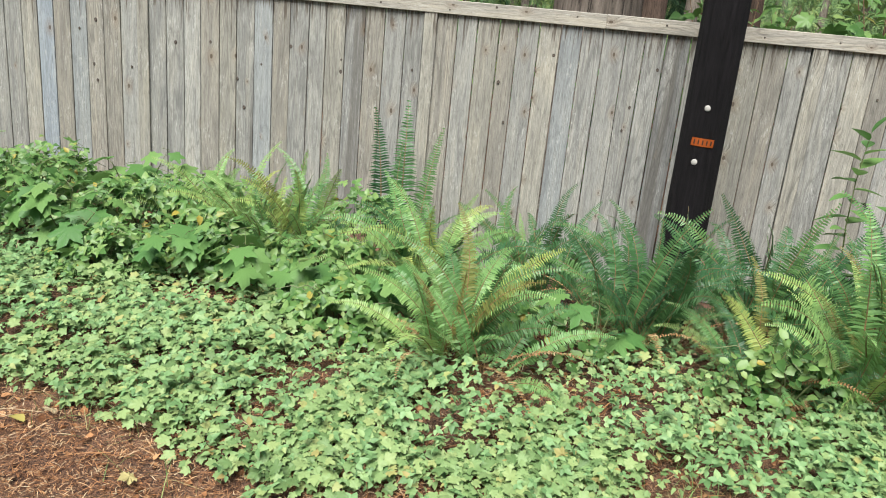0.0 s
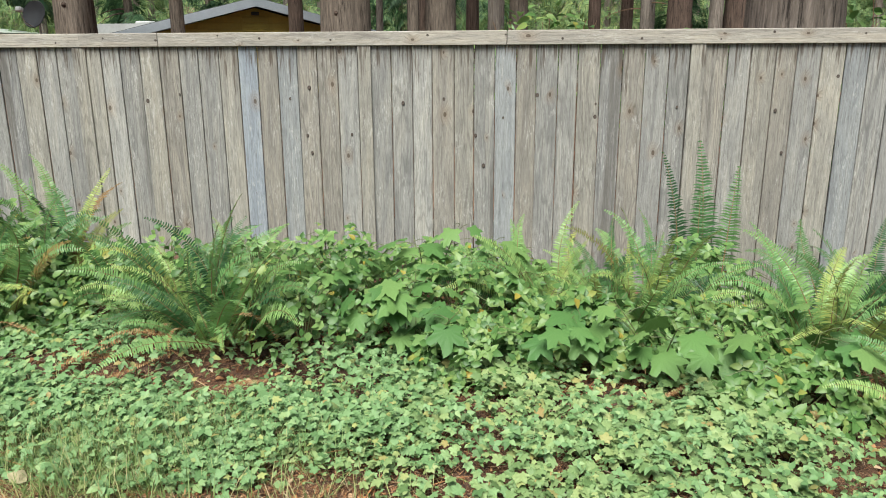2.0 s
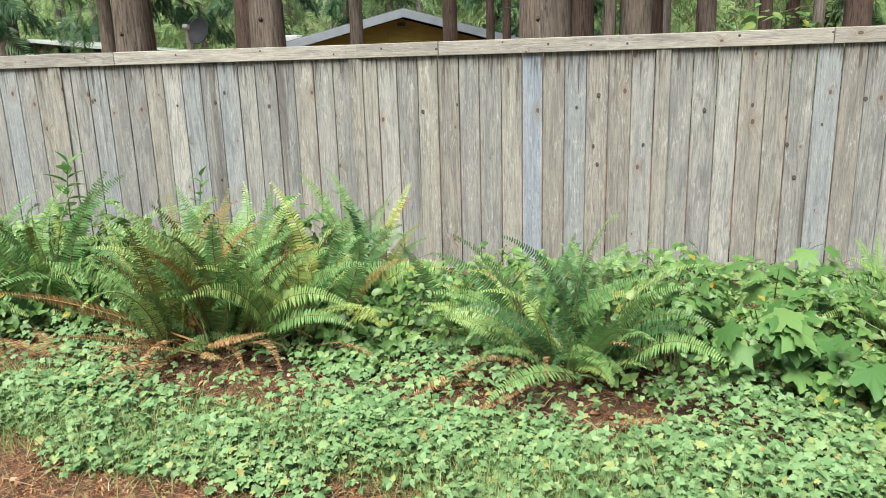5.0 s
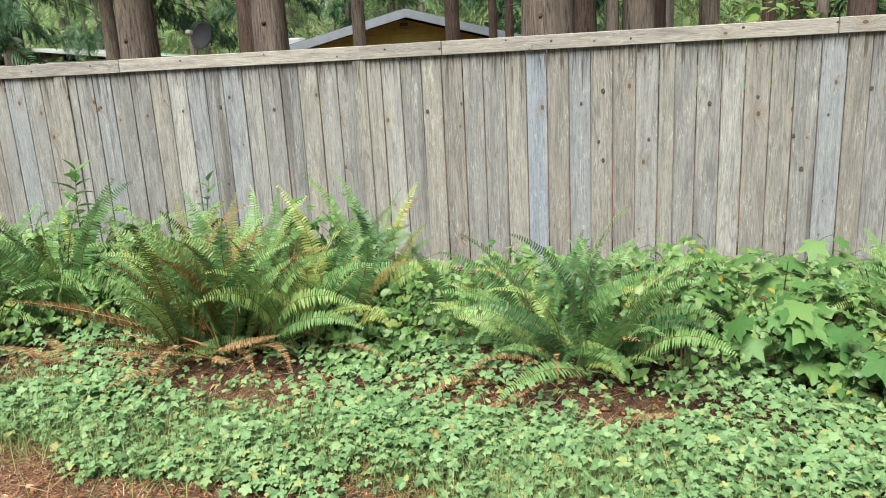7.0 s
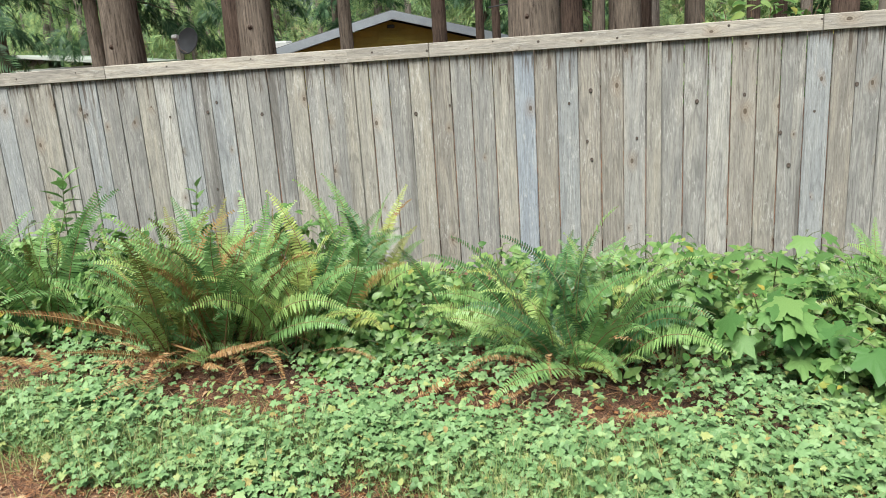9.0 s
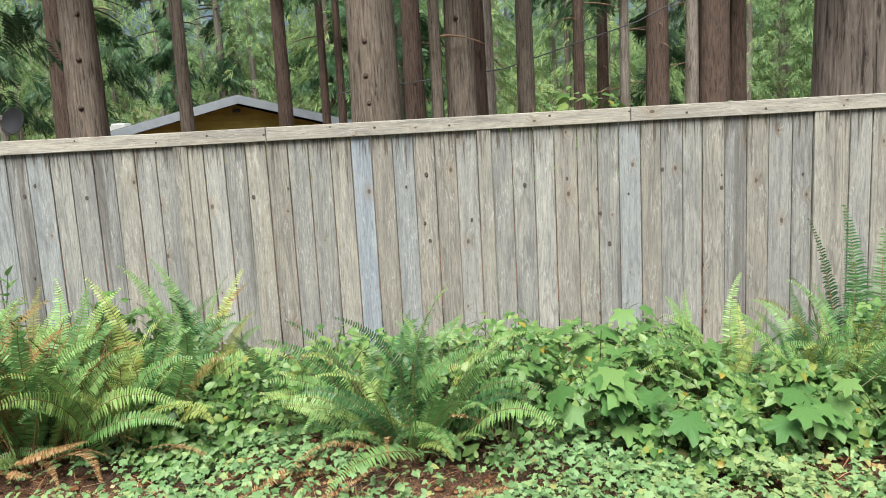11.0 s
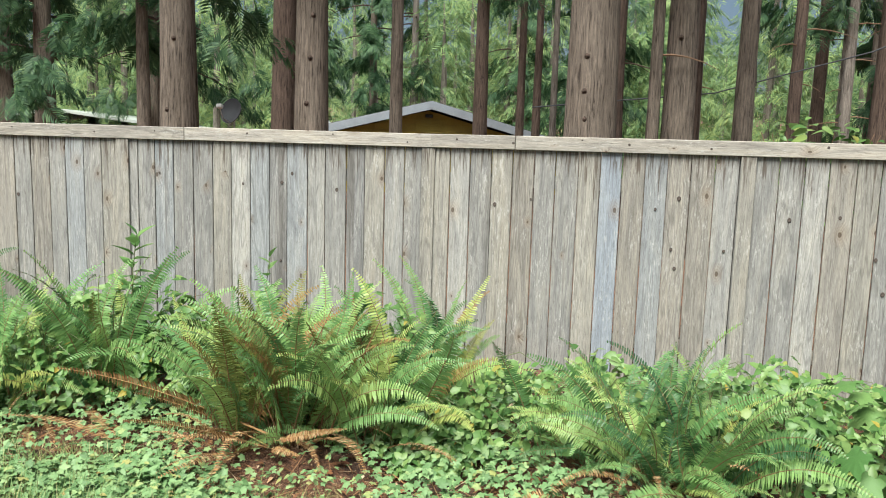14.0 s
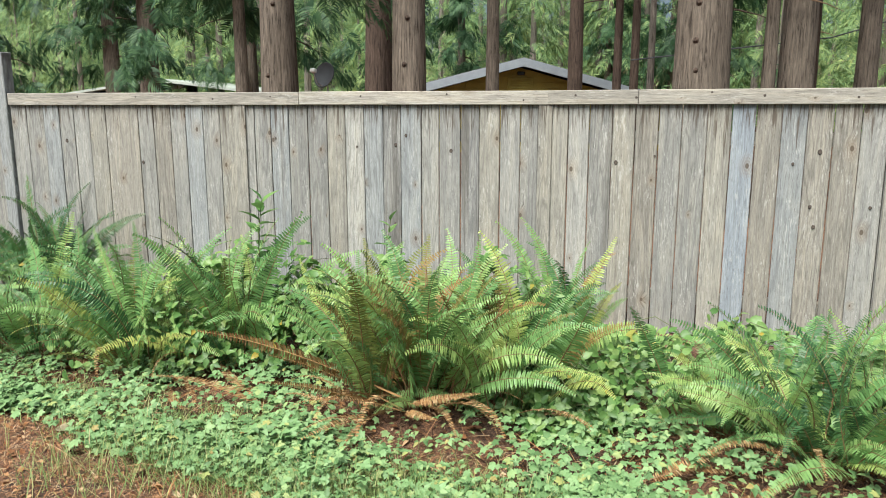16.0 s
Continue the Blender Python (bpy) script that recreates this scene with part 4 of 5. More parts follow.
UP_SHAPES = [(86, 40, 0.25), (80, 18, -0.4), (76, 28, 0.4), (84, 5, 0.3)]
ARCH_SHAPES = [(70, -18, 0.45), (64, -32, -0.5), (68, 0, 0.2), (58, -12, -0.3)]
LOW_SHAPES = [(46, -32, 0.3), (36, -26, -0.25)]
UPRIGHT, ARCHED, LOW = frond_set(UP_SHAPES, M_FERN, 1), frond_set(ARCH_SHAPES, M_FERN, 5), frond_set(LOW_SHAPES, M_FERN, 9)
UPRIGHT_D, ARCHED_D, LOW_D = frond_set(UP_SHAPES, M_FERN_DEEP_SHADE, 1), frond_set(ARCH_SHAPES, M_FERN_DEEP_SHADE, 5), frond_set(LOW_SHAPES, M_FERN_DEEP_SHADE, 9)
OLD = frond_set([(86, 35, 0.3), (78, 20, -0.35), (82, 10, 0.3)], M_FERN_OLD, 15, M_RACHIS_RUST, 0.064)
DEAD = [frond_mesh("dead_frond", 34, -50, M_FERN_DEAD, 11, 40, 0.045, 0.5), frond_mesh("dead_frond", 22, -32, M_FERN_DEAD, 12, 40, 0.042, -0.6), frond_mesh("dead_frond", 50, -75, M_FERN_DEAD, 13, 38, 0.04, 0.3)]


def fern(x, y, size, up, arch, low, old, dead, label, seed, open_=1.0, deep=0.15):
    """A clump: upright fronds in the middle, arching ones round them, low and dead ones below."""
    f = empty("sword_fern", pose(x, y, ground_z(x, y) + 0.01), label, "fern", "sword ferns along the fence")
    r = random.Random(seed)
    a = r.uniform(0, 6.28)
    up, arch, low, old = (round(2.5 * k) for k in (up, arch, low, old))
    crowns = [(0.0, 0.0)] + [(r.uniform(-0.24, 0.24) * open_, r.uniform(-0.14, 0.14) * open_) for _ in range(3)]
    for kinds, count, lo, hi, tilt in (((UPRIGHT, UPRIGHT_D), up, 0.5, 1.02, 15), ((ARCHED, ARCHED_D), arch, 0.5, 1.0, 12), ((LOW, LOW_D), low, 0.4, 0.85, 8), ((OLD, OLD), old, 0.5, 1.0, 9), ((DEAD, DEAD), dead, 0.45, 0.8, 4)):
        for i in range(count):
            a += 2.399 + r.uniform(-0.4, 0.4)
            # deep: share of fronds in the darker green, raised where shade is painted
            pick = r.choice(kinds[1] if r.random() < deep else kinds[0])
            if kinds[0] is not DEAD:
                # the faces turn towards the open road side
                c = math.cos(a) + r.uniform(-0.45, 0.45)
                pick = pick[2 if c > 0.3 else 0 if c < -0.3 else 1]
            o = part("dead_frond" if kinds[0] is DEAD else "frond", pick, None, f)
            s = size * r.uniform(lo, hi)
            q = r.uniform(0.02, 0.09) * open_
            cx, cy = r.choice(crowns)
            base = ground_z(x + cx, y + cy) - ground_z(x, y)
            o.matrix_basis = pose(cx + q * math.cos(a), cy + q * math.sin(a), base, 0, 0, math.degrees(a)) @ pose(0, 0, 0, r.uniform(-24, 24), r.uniform(-tilt, tilt) * open_, 0) @ Matrix.Diagonal((s, s * r.uniform(0.9, 1.15), s, 1))
    return f


GREEN = "green sword fern clump with arching fronds"
fern(-4.10, 3.96, 0.90, 9, 17, 9, 0, 8, "large sword fern with arching deep green fronds", 101, deep=0.25)
fern(-4.45, 4.22, 0.80, 2, 7, 3, 0, 2, "sword fern with fronds overgrown by vine leaves", 2)
rusty = fern(-5.95, 3.92, 1.0, 14, 4, 2, 11, 26, "sword fern with rusty stalks and a skirt of dead fronds", 3)
fern(-5.45, 4.2, 1.02, 9, 6, 2, 4, 5, "upright sword fern with yellowing fronds", 4)
fern(-6.40, 4.10, 0.98, 10, 3, 1, 6, 6, "upright sword fern with rusty stalks", 5)
fern(-5.55, 4.7, 1.02, 9, 6, 1, 1, 1, GREEN, 6)
fern(-7.25, 4.30, 1.10, 12, 6, 3, 1, 4, "tall sword fern with upright green fronds", 7)
fern(-8.00, 4.05, 1.06, 9, 11, 5, 1, 6, GREEN, 8)
fern(-8.75, 4.0, 1.05, 5, 12, 5, 0, 5, GREEN, 9)
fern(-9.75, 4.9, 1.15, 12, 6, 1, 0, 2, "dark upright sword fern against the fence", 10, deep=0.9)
fern(-9.9, 4.1, 1.05, 5, 10, 4, 0, 4, GREEN, 11)
fern(-1.72, 4.50, 0.95, 9, 10, 2, 1, 2, "sword fern with feathery light green fronds", 12)
fern(-2.25, 4.75, 0.85, 4, 7, 2, 0, 3, "sword fern with one rusty frond among shrubs", 13)
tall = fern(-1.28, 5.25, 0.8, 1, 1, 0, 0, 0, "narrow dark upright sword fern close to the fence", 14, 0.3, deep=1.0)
stiff = frond_mesh("frond", 87, 66, M_FERN_DEEP_SHADE, 31, 52, 0.08, 0.2)
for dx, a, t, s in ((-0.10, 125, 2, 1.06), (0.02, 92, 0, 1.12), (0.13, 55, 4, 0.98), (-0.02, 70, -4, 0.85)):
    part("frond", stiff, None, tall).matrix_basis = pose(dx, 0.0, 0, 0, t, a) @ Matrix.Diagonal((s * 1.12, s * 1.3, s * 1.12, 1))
fern(-0.32, 3.36, 0.84, 3, 7, 3, 2, 6, "sword fern leaning over the ground cover with yellowed tips", 15)
fern(-0.85, 4.35, 0.95, 4, 11, 3, 0, 2, GREEN, 16)
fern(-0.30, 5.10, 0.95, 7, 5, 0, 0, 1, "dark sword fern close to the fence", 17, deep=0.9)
# Shade by the pole is put into these two ferns' darker green.
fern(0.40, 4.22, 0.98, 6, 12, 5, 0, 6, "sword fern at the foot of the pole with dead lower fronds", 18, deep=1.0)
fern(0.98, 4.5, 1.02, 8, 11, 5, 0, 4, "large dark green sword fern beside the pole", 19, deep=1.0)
fern(0.92, 3.75, 0.75, 1, 6, 8, 1, 8, "low sword fern with sprawling fronds", 20, deep=0.5)
fern(1.35, 3.72, 1.02, 8, 8, 3, 3, 4, "upright sword fern with yellowing lower fronds", 21)
fern(1.75, 4.35, 1.05, 7, 8, 2, 1, 2, GREEN, 22)
fern(2.3, 3.9, 1.0, 6, 9, 3, 1, 3, GREEN, 23)

# bare rust-brown stalks stand in the old clump
rs = random.Random(77)
stalks = []
for k in range(3):
    pts = [(0.03 * s * k, 0.10 * s * s, s) for s in (0, 0.25, 0.5, 0.75, 1.0)]
    stalks.append(mesh_of("stalk", *tube(pts, [0.0055, 0.005, 0.004, 0.003, 0.002], 5), [M_RACHIS_RUST]))
for i in range(14):
    a, s = rs.uniform(0, 360), rs.uniform(0.38, 0.78)
    part("stalk", stalks[i % 3], None, rusty, "bare rust-brown stalk").matrix_basis = pose(rs.uniform(-0.16, 0.2), rs.uniform(-0.13, 0.06), 0, rs.uniform(-14, 14), rs.uniform(-26, 26), a * 0.0) @ Matrix.Diagonal((1.0, 1.0, s, 1))

# one long withered frond reaches out sideways from the rusty clump
sprawl = frond_mesh("dead_frond", 16, 2, M_FERN_DEAD, 21, 60, 0.060, 0.2, 50, M_FERN_DEAD)
for a, s, z in ((184, 1.15, 0.12), (176, 0.8, 0.06), (200, 0.7, 0.05), (-40, 0.35, 0.05), (-100, 0.3, 0.06), (8, 0.4, 0.08)):
    part("dead_frond", sprawl, None, rusty, "withered tan frond").matrix_basis = pose(0, -0.22, z, 12, 0, a) @ Matrix.Diagonal((s, s, s, 1))
# one fresh frond lies out flat from the clump
part("frond", frond_mesh("frond", 24, -18, M_FERN, 22, 50, 0.06, -0.1, 25), None, rusty, "fresh green frond held out flat").matrix_basis = pose(0.42, 0.05, 0.16, 0, 0, -6) @ Matrix.Diagonal((0.58, 0.58, 0.58, 1))

# fallen fronds lying on the soil
for i, (x, y, a, s) in enumerate(((-4.80, 3.56, 22, 0.60), (-4.72, 3.66, 35, 0.5), (-4.45, 3.5, 15, 0.4), (-7.05, 3.45, 170, 0.45), (-6.6, 3.62, 165, 0.85), (-6.75, 3.75, 178, 0.7), (-3.85, 3.55, -30, 0.4), (0.35, 3.75, 100, 0.5), (-1.9, 3.5, 10, 0.35))):
    o = new("fallen_frond", DEAD[i % 2])
    o.matrix_basis = pose(x, y, ground_z(x, y) + 0.05, 8, -6, a) @ Matrix.Diagonal((s, s * 1.6, s * 0.22, 1))
    tagged(o, "dead orange-brown fern frond lying on the litter", "fern frond")

# ---------------------------------------------------------------- broad-leaved plants
LEAF_MESH = [mesh_of("leaf", *t, [M_BIG], smooth=True) for t in T_PALM]


def thimbleberry(x, y, height, spread, leaves, seed, label="thimbleberry with large soft palmate leaves"):
    p = empty("thimbleberry", pose(x, y, ground_z(x, y)), label, "shrub", "thimbleberry shrubs")
    r = random.Random(seed)
    stems = max(3, leaves // 6)
    tops = []
    for i in range(stems):
        a, q = r.uniform(0, 6.28), r.uniform(0.3, 1.0) * spread
        h = height * r.uniform(0.7, 1.0)
        pts = [(q * s ** 1.4 * math.cos(a), q * s ** 1.4 * math.sin(a), h * s) for s in (0, 0.3, 0.6, 0.85, 1.0)]
        part("stem", mesh_of("stem", *tube(pts, [0.006, 0.005, 0.004, 0.003, 0.002], 5), [M_STEM]), None, p)
        tops.append(pts)
    for i in range(leaves):
        pts = tops[i % stems]
        k = r.choice((2, 3, 3, 4, 4))
        b = Vector(pts[k]) * r.uniform(0.9, 1.0)
        a = r.uniform(0, 6.28) if r.random() < 0.5 else radians(-90 + r.uniform(-70, 70))
        pet = r.uniform(0.06, 0.13)
        e = b + Vector((pet * math.cos(a), pet * math.sin(a), r.uniform(0.0, 0.06)))
        o = part("leaf", r.choice(LEAF_MESH), None, p)
        s = r.uniform(0.11, 0.22)
        o.matrix_basis = Matrix.Translation(e) @ pose(0, 0, 0, 0, 0, math.degrees(a)) @ pose(0, 0, 0, r.uniform(-18, 18), r.uniform(12, 52), 0) @ Matrix.Diagonal((s, s, s, 1))
        part("leaf_stalk", mesh_of("leaf_stalk", *tube([b, (b + e) / 2 + Vector((0, 0, 0.01)), e], [0.002, 0.0018, 0.0015], 4, False), [M_STEM]), None, p)
    return p


for i, (x, y, h, s, n) in enumerate(((-3.10, 4.15, 0.52, 0.32, 20), (-2.95, 3.92, 0.36, 0.28, 11), (-3.0, 4.75, 0.58, 0.3, 13), (-2.45, 4.95, 0.55, 0.25, 9), (-2.30, 4.05, 0.42, 0.3, 12), (-1.72, 3.92, 0.42, 0.3, 15),
                                     (-1.35, 3.80, 0.34, 0.25, 10), (-1.05, 3.95, 0.42, 0.25, 10), (-3.5, 4.5, 0.5, 0.25, 9), (0.15, 3.85, 0.35, 0.2, 6), (-7.0, 4.75, 0.5, 0.25, 8), (-0.65, 4.0, 0.4, 0.25, 6))):
    thimbleberry(x, y, h, s, n, 70 + i)


def vine_mass(x, y, rx, ry, top, n, template, mat, seed, label, name="bindweed", size=(0.028, 0.070), category="vine"):
    """A heap of climbing stems and leaves that drapes over what grows under it."""
    r = np.random.default_rng(seed)
    v = empty(name, pose(x, y, ground_z(x, y)), label, category, "climbing weeds")
    if template is T_OVAL:
        template, size, n = T_THREE, (0.06, 0.12), int(n * 0.8)
    n = int(n * 1.6)
    a, q = r.uniform(0, 2 * math.pi, n), np.sqrt(r.uniform(0, 1, n))
    lump = np.array([noise.noise(Vector((math.cos(t) * k * 2.2 + seed, math.sin(t) * k * 2.2, 0))) for t, k in zip(a, q)])
    hz = top * (1 - 0.75 * q ** 2.2) * (0.85 + 0.35 * lump)
    z = hz * np.where(r.random(n) < 0.8, r.uniform(0.72, 0.96, n), r.uniform(0.25, 0.8, n))
    P = np.stack([rx * q * np.cos(a), ry * q * np.sin(a), np.maximum(z, 0.02)], 1)
    N = np.stack([0.5 * q * np.cos(a) + r.normal(0, 0.5, n), 0.5 * q * np.sin(a) - 0.45 + r.normal(0, 0.45, n), np.full(n, 0.75)], 1)
    part("foliage", scatter("foliage", template, P, turned(N, r.uniform(0, 2 * math.pi, n)), r.uniform(*size, n), [mat]), None, v)["kind"] = "stuff"
    for i in range(7):
        b = r.uniform(0, 2 * math.pi)
        e = r.uniform(0.4, 0.95)
        pts = [(rx * e * s * math.cos(b + 0.6 * s), ry * e * s * math.sin(b + 0.6 * s), top * 0.95 * math.sin(min(1.0, s * 1.25) * 1.5) * (1 - 0.4 * e * s)) for s in (0.02, 0.25, 0.5, 0.75, 1.0)]
        part("stem", mesh_of("stem", *tube(pts, [0.005, 0.004, 0.003, 0.0025, 0.0015], 4), [M_STEM]), None, v)
    return v


BW = "bindweed with heart-shaped leaves draped over ferns"
SH = "leafy green bramble thicket"
for i, (x, y, rx, ry, top, n, t, lab) in enumerate((
        (-4.55, 4.35, 0.62, 0.30, 0.72, 230, T_HEART, BW), (-3.58, 4.3, 0.42, 0.30, 0.66, 210, T_HEART, BW), (-3.55, 4.7, 0.45, 0.35, 0.68, 240, T_OVAL, SH), (-2.75, 4.45, 0.6, 0.4, 0.52, 420, T_OVAL, SH),
        (-2.62, 3.85, 0.34, 0.25, 0.38, 240, T_OVAL, SH), (-2.05, 4.15, 0.5, 0.3, 0.50, 330, T_OVAL, SH), (-1.45, 4.15, 0.5, 0.3, 0.52, 300, T_OVAL, SH), (-1.15, 3.62, 0.4, 0.22, 0.32, 240, T_OVAL, SH),
        (-1.35, 4.75, 0.45, 0.35, 0.72, 230, T_OVAL, SH), (-5.05, 4.45, 0.38, 0.4, 0.42, 260, T_HEART, BW), (-5.25, 4.1, 0.3, 0.25, 0.25, 130, T_OVAL, SH), (-6.85, 4.35, 0.42, 0.3, 0.86, 340, T_OVAL, SH),
        (-7.6, 4.5, 0.4, 0.3, 0.86, 280, T_OVAL, SH), (-8.5, 4.4, 0.5, 0.3, 0.68, 200, T_HEART, BW), (-9.6, 4.6, 0.6, 0.3, 0.62, 200, T_OVAL, SH), (-0.2, 3.75, 0.5, 0.22, 0.34, 190, T_HEART, BW),
        (1.0, 3.55, 0.4, 0.2, 0.42, 150, T_HEART, BW), (1.65, 3.85, 0.45, 0.3, 0.72, 260, T_OVAL, SH), (1.9, 4.8, 0.5, 0.3, 0.75, 240, T_OVAL, SH), (-5.65, 4.5, 0.5, 0.28, 0.84, 260, T_OVAL, SH), (-6.3, 4.5, 0.45, 0.28, 0.88, 240, T_OVAL, SH),
        (-6.75, 4.22, 0.40, 0.24, 0.78, 130, T_HEART, BW), (-7.55, 4.0, 0.36, 0.2, 0.72, 150, T_OVAL, SH), (-3.85, 4.1, 0.42, 0.24, 0.72, 110, T_HEART, BW), (-3.55, 3.95, 0.30, 0.2, 0.52, 90, T_HEART, BW), (-5.25, 4.2, 0.35, 0.25, 0.46, 150, T_HEART, BW), (-8.3, 3.85, 0.35, 0.2, 0.6, 70, T_HEART, BW),
        (-4.3, 5.2, 0.8, 0.4, 0.34, 260, T_OVAL, SH), (-2.9, 5.3, 0.8, 0.4, 0.36, 260, T_OVAL, SH), (-5.5, 5.25, 0.55, 0.4, 0.2, 160, T_OVAL, SH), (-6.6, 5.15, 0.7, 0.35, 0.45, 220, T_OVAL, SH), (-8.2, 4.95, 0.8, 0.3, 0.5, 220, T_OVAL, SH), (-0.7, 5.2, 0.6, 0.35, 0.22, 130, T_OVAL, SH))):
    vine_mass(x, y, rx, ry, top, n, t, M_VINE, 100 + i, lab, "bindweed" if t is T_HEART else "bramble", category="vine" if t is T_HEART else "shrub")


def sapling(x, y, h, n, seed, label, leaf=0.11):
    s = empty("sapling", pose(x, y, ground_z(x, y)), label, "sapling")
    r = random.Random(seed)
    pts = [(0.02 * math.sin(k * 1.3), 0.015 * k, h * k / 5) for k in range(6)]
    part("stem", mesh_of("stem", *tube(pts, [0.007, 0.006, 0.005, 0.004, 0.003, 0.002], 6), [M_STEM]), None, s)
    me = mesh_of("leaf", *T_OVAL, [M_BIG], smooth=True)
    for i in range(n):
        q = 0.35 + 0.65 * (i + 1) / n
        k = min(4, int(q * 5))
        b = Vector(pts[k]).lerp(Vector(pts[k + 1]), q * 5 - k)
        l = leaf * r.uniform(0.75, 1.15) * (1.1 - 0.3 * q)
        o = part("leaf", me, None, s)
        o.matrix_basis = Matrix.Translation(b) @ pose(0, 0, 0, 0, 0, i * 137 + r.uniform(-20, 20)) @ pose(0, 0, 0, r.uniform(-15, 15), -55 * q ** 3 + r.uniform(-10, 25), 0) @ Matrix.Diagonal((l, l, l, 1))
    return s


sapling(-7.28, 4.40, 1.04, 26, 1, "young shrub shoot with upright bright green leaves", 0.17)
sapling(1.52, 4.75, 1.36, 22, 2, "slender sapling with rounded bluish green leaves", 0.19)
sapling(1.78, 4.65, 1.18, 16, 3, "slender sapling with rounded bluish green leaves", 0.18)
sapling(-6.55, 4.75, 0.9, 14, 4, "young shrub shoot with a curled tip", 0.13)

# shrubs behind the fence whose leaves show above the rail
for i, (x, y, rx, ry, top, n) in enumerate(((1.7, 6.5, 0.8, 0.66, 2.2, 330), (0.45, 6.5, 0.6, 0.62, 2.0, 200), (3.0, 6.8, 0.8, 0.5, 2.4, 240), (-0.6, 9.5, 0.9, 0.7, 2.1, 420), (-2.3, 10.5, 1.1, 0.8, 2.15, 480), (1.5, 9.5, 1.0, 0.8, 2.6, 500), (3.4, 10.0, 1.1, 0.8, 3.0, 500))):
    b = empty("understory_shrub", pose(x, y, ground_z(x, y)), "bright green leafy shrub behind the fence", "shrub", "shrubs behind the fence")
    r = np.random.default_rng(300 + i)
    a, q = r.uniform(0, 2 * math.pi, n), np.sqrt(r.random(n))
    z = top * (1 - 0.35 * q ** 2) * r.uniform(0.35, 1.0, n) ** 0.6
    P = np.stack([rx * q * np.cos(a), ry * q * np.sin(a), z], 1)
    if y < 7:
        P[:, 1] = np.where(P[:, 2] < 1.9, np.maximum(P[:, 1], 6.2 - y), P[:, 1])
    N = np.stack([r.normal(0, 0.4, n), r.normal(-0.2, 0.4, n), np.full(n, 0.8)], 1)
    part("foliage", scatter("foliage", T_SMALLPALM if i < 3 else T_OVAL, P, turned(N, r.uniform(0, 6.28, n)), r.uniform(0.13, 0.24, n) if i < 3 else r.uniform(0.1, 0.2, n), [M_VINE]), None, b)["kind"] = "stuff"
    for t in np.arange(0, 6.28, 0.8):
        part("stem", mesh_of("stem", *tube([(0, 0, 0), (rx * 0.3 * math.cos(t), ry * 0.3 * math.sin(t), top * 0.5), (rx * 0.6 * math.cos(t), ry * 0.6 * math.sin(t), top * 0.9)], [0.02, 0.012, 0.004], 5), [M_TWIG]), None, b)

# ---------------------------------------------------------------- ground cover, grass and litter
def front_edge(x):
    """Where the green verge begins on the road side."""
    e = 2.30 + 0.16 * noise.noise(Vector((x * 1.6, 0.3, 5.0))) + 0.07 * noise.noise(Vector((x * 5.0, 0.3, 5.0)))
    return e + 0.42 * smooth_step(-0.5, -3.2, x) + 0.10 * smooth_step(-4.0, -6.0, x) + 0.25 * smooth_step(-6.3, -7.4, x)


def back_edge(x):
    e = 3.52 + 0.12 * noise.noise(Vector((x * 0.8, 4.0, 2.0))) - 0.08 * smooth_step(-3.5, -4.8, x) - 0.08 * smooth_step(-6.4, -7.4, x) + 0.3 * smooth_step(-4.0, -2.6, x)
    return e - 0.62 * smooth_step(-2.3, -0.7, x) + 0.3 * smooth_step(0.6, 1.4, x)


# bare patches of litter under and before the plants
HOLLOWS = [(-4.62, 3.6), (-4.25, 3.5), (-3.7, 3.55), (-5.95, 3.55), (-5.4, 3.75), (-2.05, 3.62), (-1.1, 3.45), (-7.2, 3.5), (-7.9, 3.55), (-0.1, 3.2), (-2.75, 3.6)]


def verge(name, template, n, size, mat, label, category, lift, tilt, seed, thin_back=0.10, span=(-11.5, 3.6)):
    r = np.random.default_rng(seed)
    P, S = [], []
    while len(P) < n:
        x, y = r.uniform(*span) + r.normal(0, 0.25), r.uniform(2.0, 5.4)
        f, b = front_edge(x), back_edge(x)
        dens = min(1, max(0.0, (y - f) / 0.25 + 0.08)) if y < b else thin_back * 2.2 * math.exp(-(y - b) * 1.1)
        for hx, hy in HOLLOWS:
            dens *= 1 - 0.75 * math.exp(-((x - hx) ** 2 / 0.11 + (y - hy) ** 2 / 0.035))
        clump = noise.noise(Vector((x * 2.2, y * 2.2, seed * 1.7)))
        dens *= min(1, max(0.06, 0.6 + 1.5 * clump))
        if r.random() > dens:
            continue
        hump = 0.05 + 0.05 * noise.noise(Vector((x * 3, y * 3, 8.0))) + 0.03 * noise.noise(Vector((x * 9, y * 9, 8.0)))
        fade = min(1, max(0.25, (y - f) / 0.5))
        P.append((x, y, ground_z(x, y) + 0.012 + max(0.0, hump * fade + lift * r.random())))
        S.append(r.uniform(*size) * (1 + 0.35 * clump))
    P, S = np.array(P), np.array(S)
    N = np.stack([r.normal(0, tilt, n), r.normal(-0.22, tilt, n), np.ones(n)], 1)
    ob = new(name, scatter(name, template, P, turned(N, r.uniform(0, 2 * math.pi, n)), S, [mat]))
    return tagged(ob, label, category, kind="stuff")


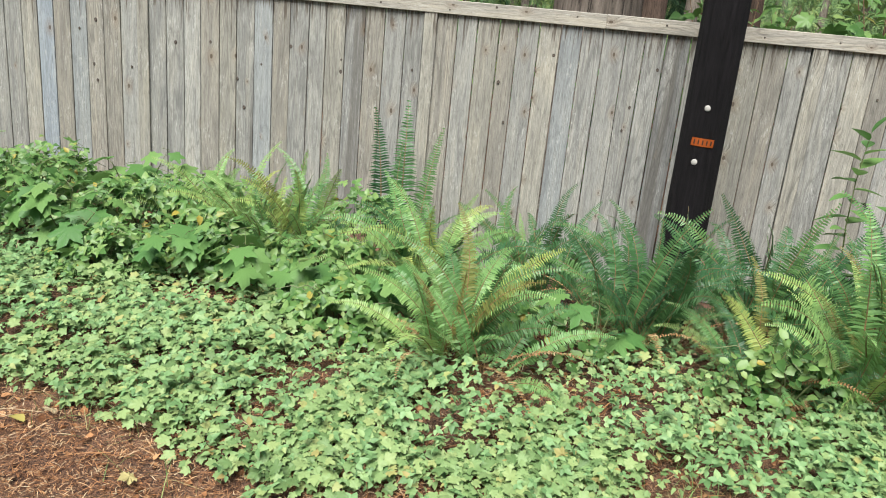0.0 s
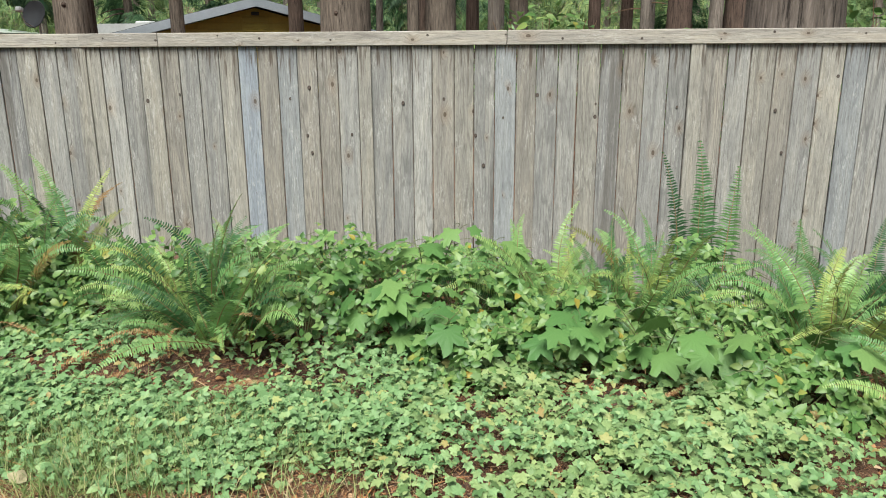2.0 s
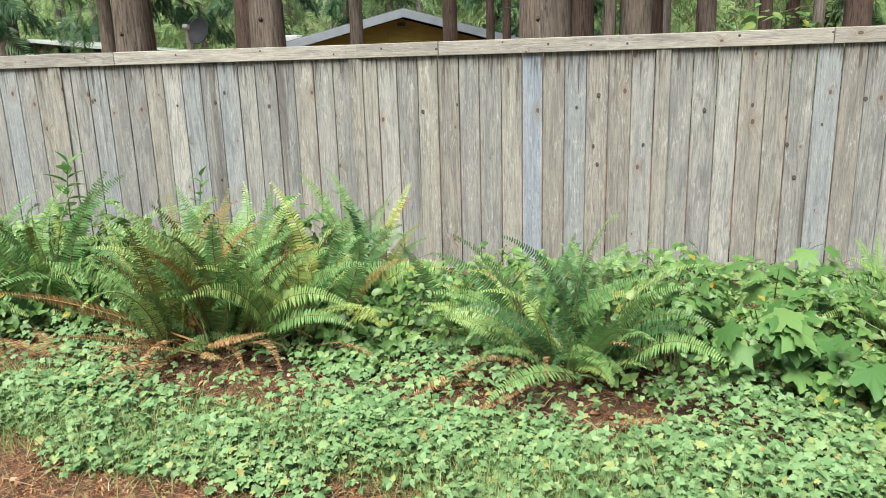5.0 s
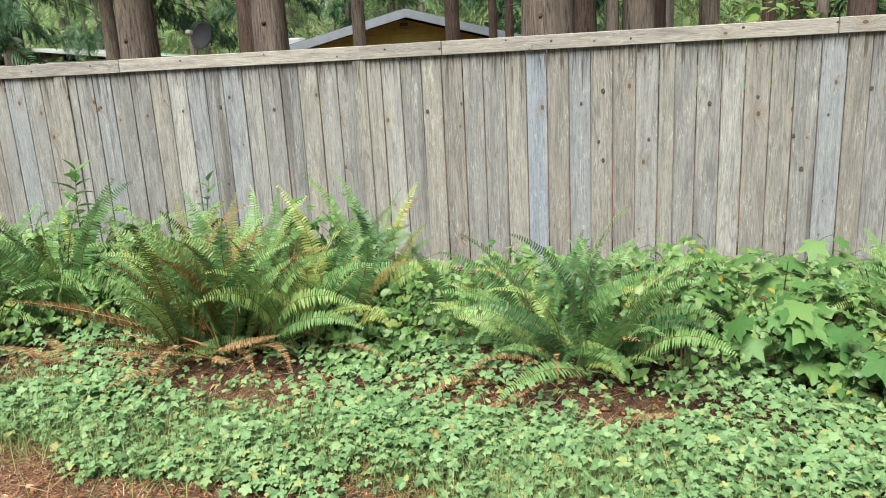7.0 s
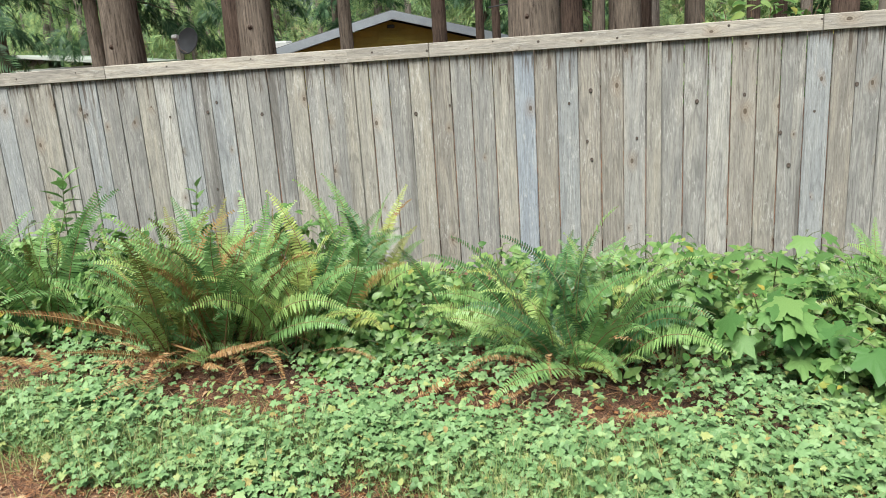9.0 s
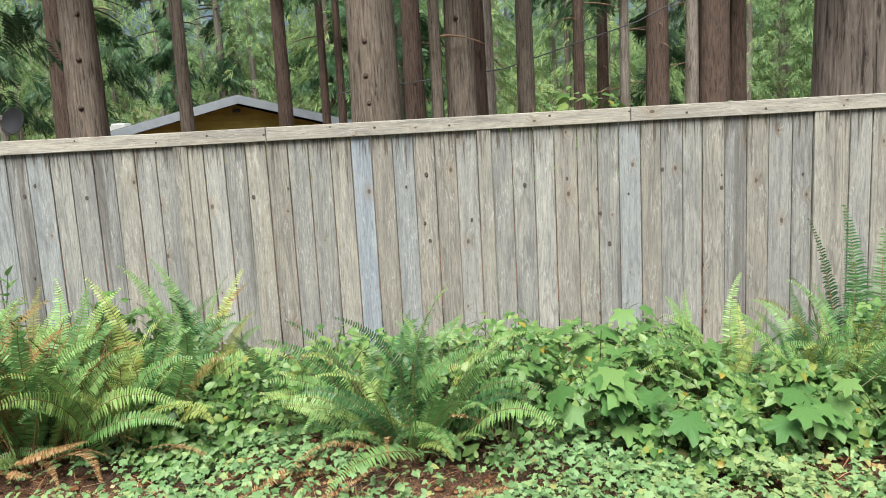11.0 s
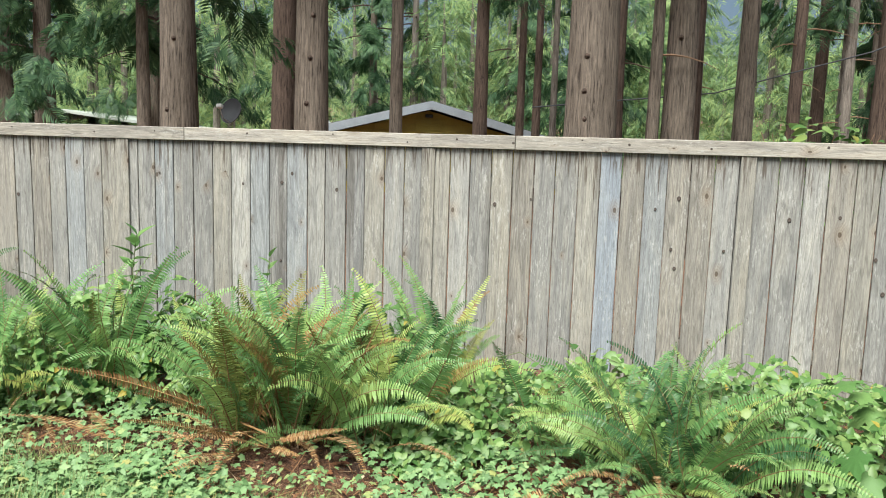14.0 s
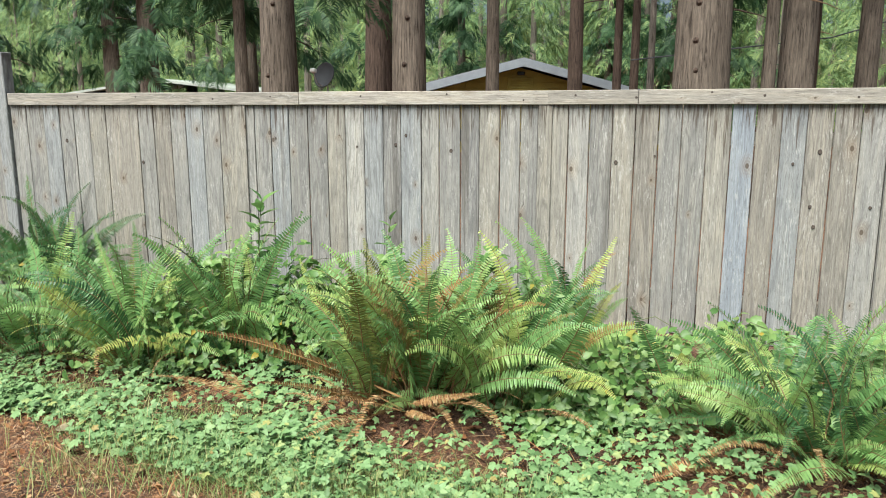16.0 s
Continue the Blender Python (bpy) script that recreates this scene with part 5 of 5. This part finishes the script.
verge("ground_cover", T_SMALLPALM, 15500, (0.02, 0.056), M_COVER, "low carpet of lobed bluish green leaves", "ground cover", 0.05, 0.36, 1, 0.17, (-11.5, -2.9))
verge("ground_cover", T_SMALLPALM, 12500, (0.02, 0.064), M_COVER_YELLOW, "low carpet of lobed yellowish green leaves", "ground cover", 0.05, 0.36, 11, 0.12, (-2.9, 3.6))
verge("bramble_runners", T_THREE, 7000, (0.03, 0.07), M_COVER, "creeping bramble with threefold leaves", "ground cover", 0.09, 0.4, 2, 0.30)
verge("small_weeds", T_OVAL, 10000, (0.016, 0.04), M_COVER_YELLOW, "small oval-leaved weeds among the litter", "weeds", 0.04, 0.45, 3, 0.30)


def strips(name, n, length, width, region, mat, label, category, upright, seed):
    """Blades, needles and twigs: tapering, slightly bent strips."""
    r = np.random.default_rng(seed)
    tmpl = ([(0, 0.5, 0), (0, -0.5, 0), (0.55, 0.4, 0.05), (0.55, -0.4, 0.05), (1, 0, 0.0)], [(0, 1, 3, 2), (2, 3, 4)])
    P = []
    while len(P) < n:
        x, y = r.uniform(-11.5, 3.6), r.uniform(region[0], region[1])
        if r.random() > region[2](x, y):
            continue
        P.append((x, y, surface_z(x, y) + (0.004 if upright else r.uniform(0.004, 0.022))))
    P = np.array(P)
    sp = r.uniform(0, 2 * math.pi, n)
    L = r.uniform(*length, n)
    if upright:
        el = np.radians(r.uniform(14, 76, n))
    else:
        el = np.radians(r.normal(4, 9, n))
    d = np.stack([np.cos(sp) * np.cos(el), np.sin(sp) * np.cos(el), np.sin(el)], 1)
    y_ = np.stack([-np.sin(sp), np.cos(sp), np.zeros(n)], 1)
    W = r.uniform(*width, n)
    R = np.stack([d * L[:, None], y_ * W[:, None], np.cross(d, y_) * L[:, None]], 2)
    ob = new(name, scatter(name, tmpl, P, R, np.ones(n), [mat]))
    return tagged(ob, label, category, kind="stuff")


def grass_at(x, y):
    f = front_edge(x)
    return max(0.03, 0.22 + 1.0 * noise.noise(Vector((x * 1.1, y * 1.4, 12.0)))) * math.exp(-((y - f - 0.25) / 0.34) ** 2) * (1 - 0.94 * smooth_step(-3.8, -2.8, x))


strips("grass", 24000, (0.06, 0.19), (0.002, 0.0042), (2.0, 3.6, grass_at), M_GRASS, "thin blades of grass along the verge", "grass", True, 4)
strips("needle_litter", 125000, (0.018, 0.06), (0.0012, 0.0036), (1.45, 5.3, lambda x, y: (0.9 if y < 2.9 else 0.6) * min(1.0, max(0.25, 0.85 + 2.2 * noise.noise(Vector((x * 3.1, y * 4.5, 21.0)))))), M_LITTER, "fallen reddish conifer needles and twigs", "litter", False, 5)
strips("needle_mat", 110000, (0.012, 0.042), (0.0016, 0.0042), (1.5, 3.3, lambda x, y: 1.0 if y < front_edge(x) + 0.2 else 0.16), M_LITTER, "thick mat of reddish brown conifer needles", "litter", False, 15)
strips("dead_stalks", 6500, (0.06, 0.30), (0.002, 0.007), (2.3, 4.8, lambda x, y: 1.0 if y > back_edge(x) - 0.1 else 0.25), M_LITTER, "dry stalks and twigs lying under the ferns", "litter", False, 6)

def crumbs(name, n, size, mat, label, seed):
    """Bits of dead leaf and bark strewn over the soil."""
    r = np.random.default_rng(seed)
    P = np.stack([r.uniform(-11.5, 3.6, n), r.uniform(1.5, 5.4, n), np.zeros(n)], 1)
    P[:, 2] = [surface_z(x, y) + 0.012 for x, y in P[:, :2]]
    N = np.stack([r.normal(0, 0.5, n), r.normal(0, 0.5, n), np.ones(n)], 1)
    ob = new(name, scatter(name, oval_leaf(0.3, 0.4, 0.3, plain=True), P, turned(N, r.uniform(0, 6.28, n)), r.uniform(*size, n), [mat]))
    return tagged(ob, label, "litter", kind="stuff")


crumbs("leaf_litter", 12000, (0.015, 0.05), M_LITTER, "crumbled brown dead leaves and bark chips", 8)

# single dry leaves and chips on the litter
M_DRY = leaf_material("dry_leaf", [(0.0, (0.294, 0.21, 0.098)), (0.5, (0.434, 0.385, 0.266)), (1.0, (0.35, 0.294, 0.056))], 0.1, 0.8, per="object")
dry = [mesh_of("dry_leaf", *oval_leaf(0.4, 0.5, -0.2), [M_DRY], smooth=True), mesh_of("dry_leaf", *T_SMALLPALM, [M_DRY])]
rl = random.Random(9)
for x, y in ((-1.40, 2.24), (-1.9, 2.5), (-2.05, 2.42), (-0.75, 2.6), (-3.1, 3.2), (-2.1, 3.65), (-3.05, 3.55), (-4.3, 2.75), (-5.2, 3.35), (-6.9, 2.9), (-7.5, 3.1), (-0.3, 2.9), (0.2, 2.7), (-3.6, 2.6)):
    o = new("dry_leaf", rl.choice(dry))
    s = rl.uniform(0.05, 0.085)
    o.matrix_basis = pose(x, y, ground_z(x, y) + 0.03, rl.uniform(-25, 25), rl.uniform(-25, 15), rl.uniform(0, 360)) @ Matrix.Diagonal((s, s, s, 1))
    tagged(o, "single dry curled tan leaf", "dead leaf", "dry leaves on the verge")
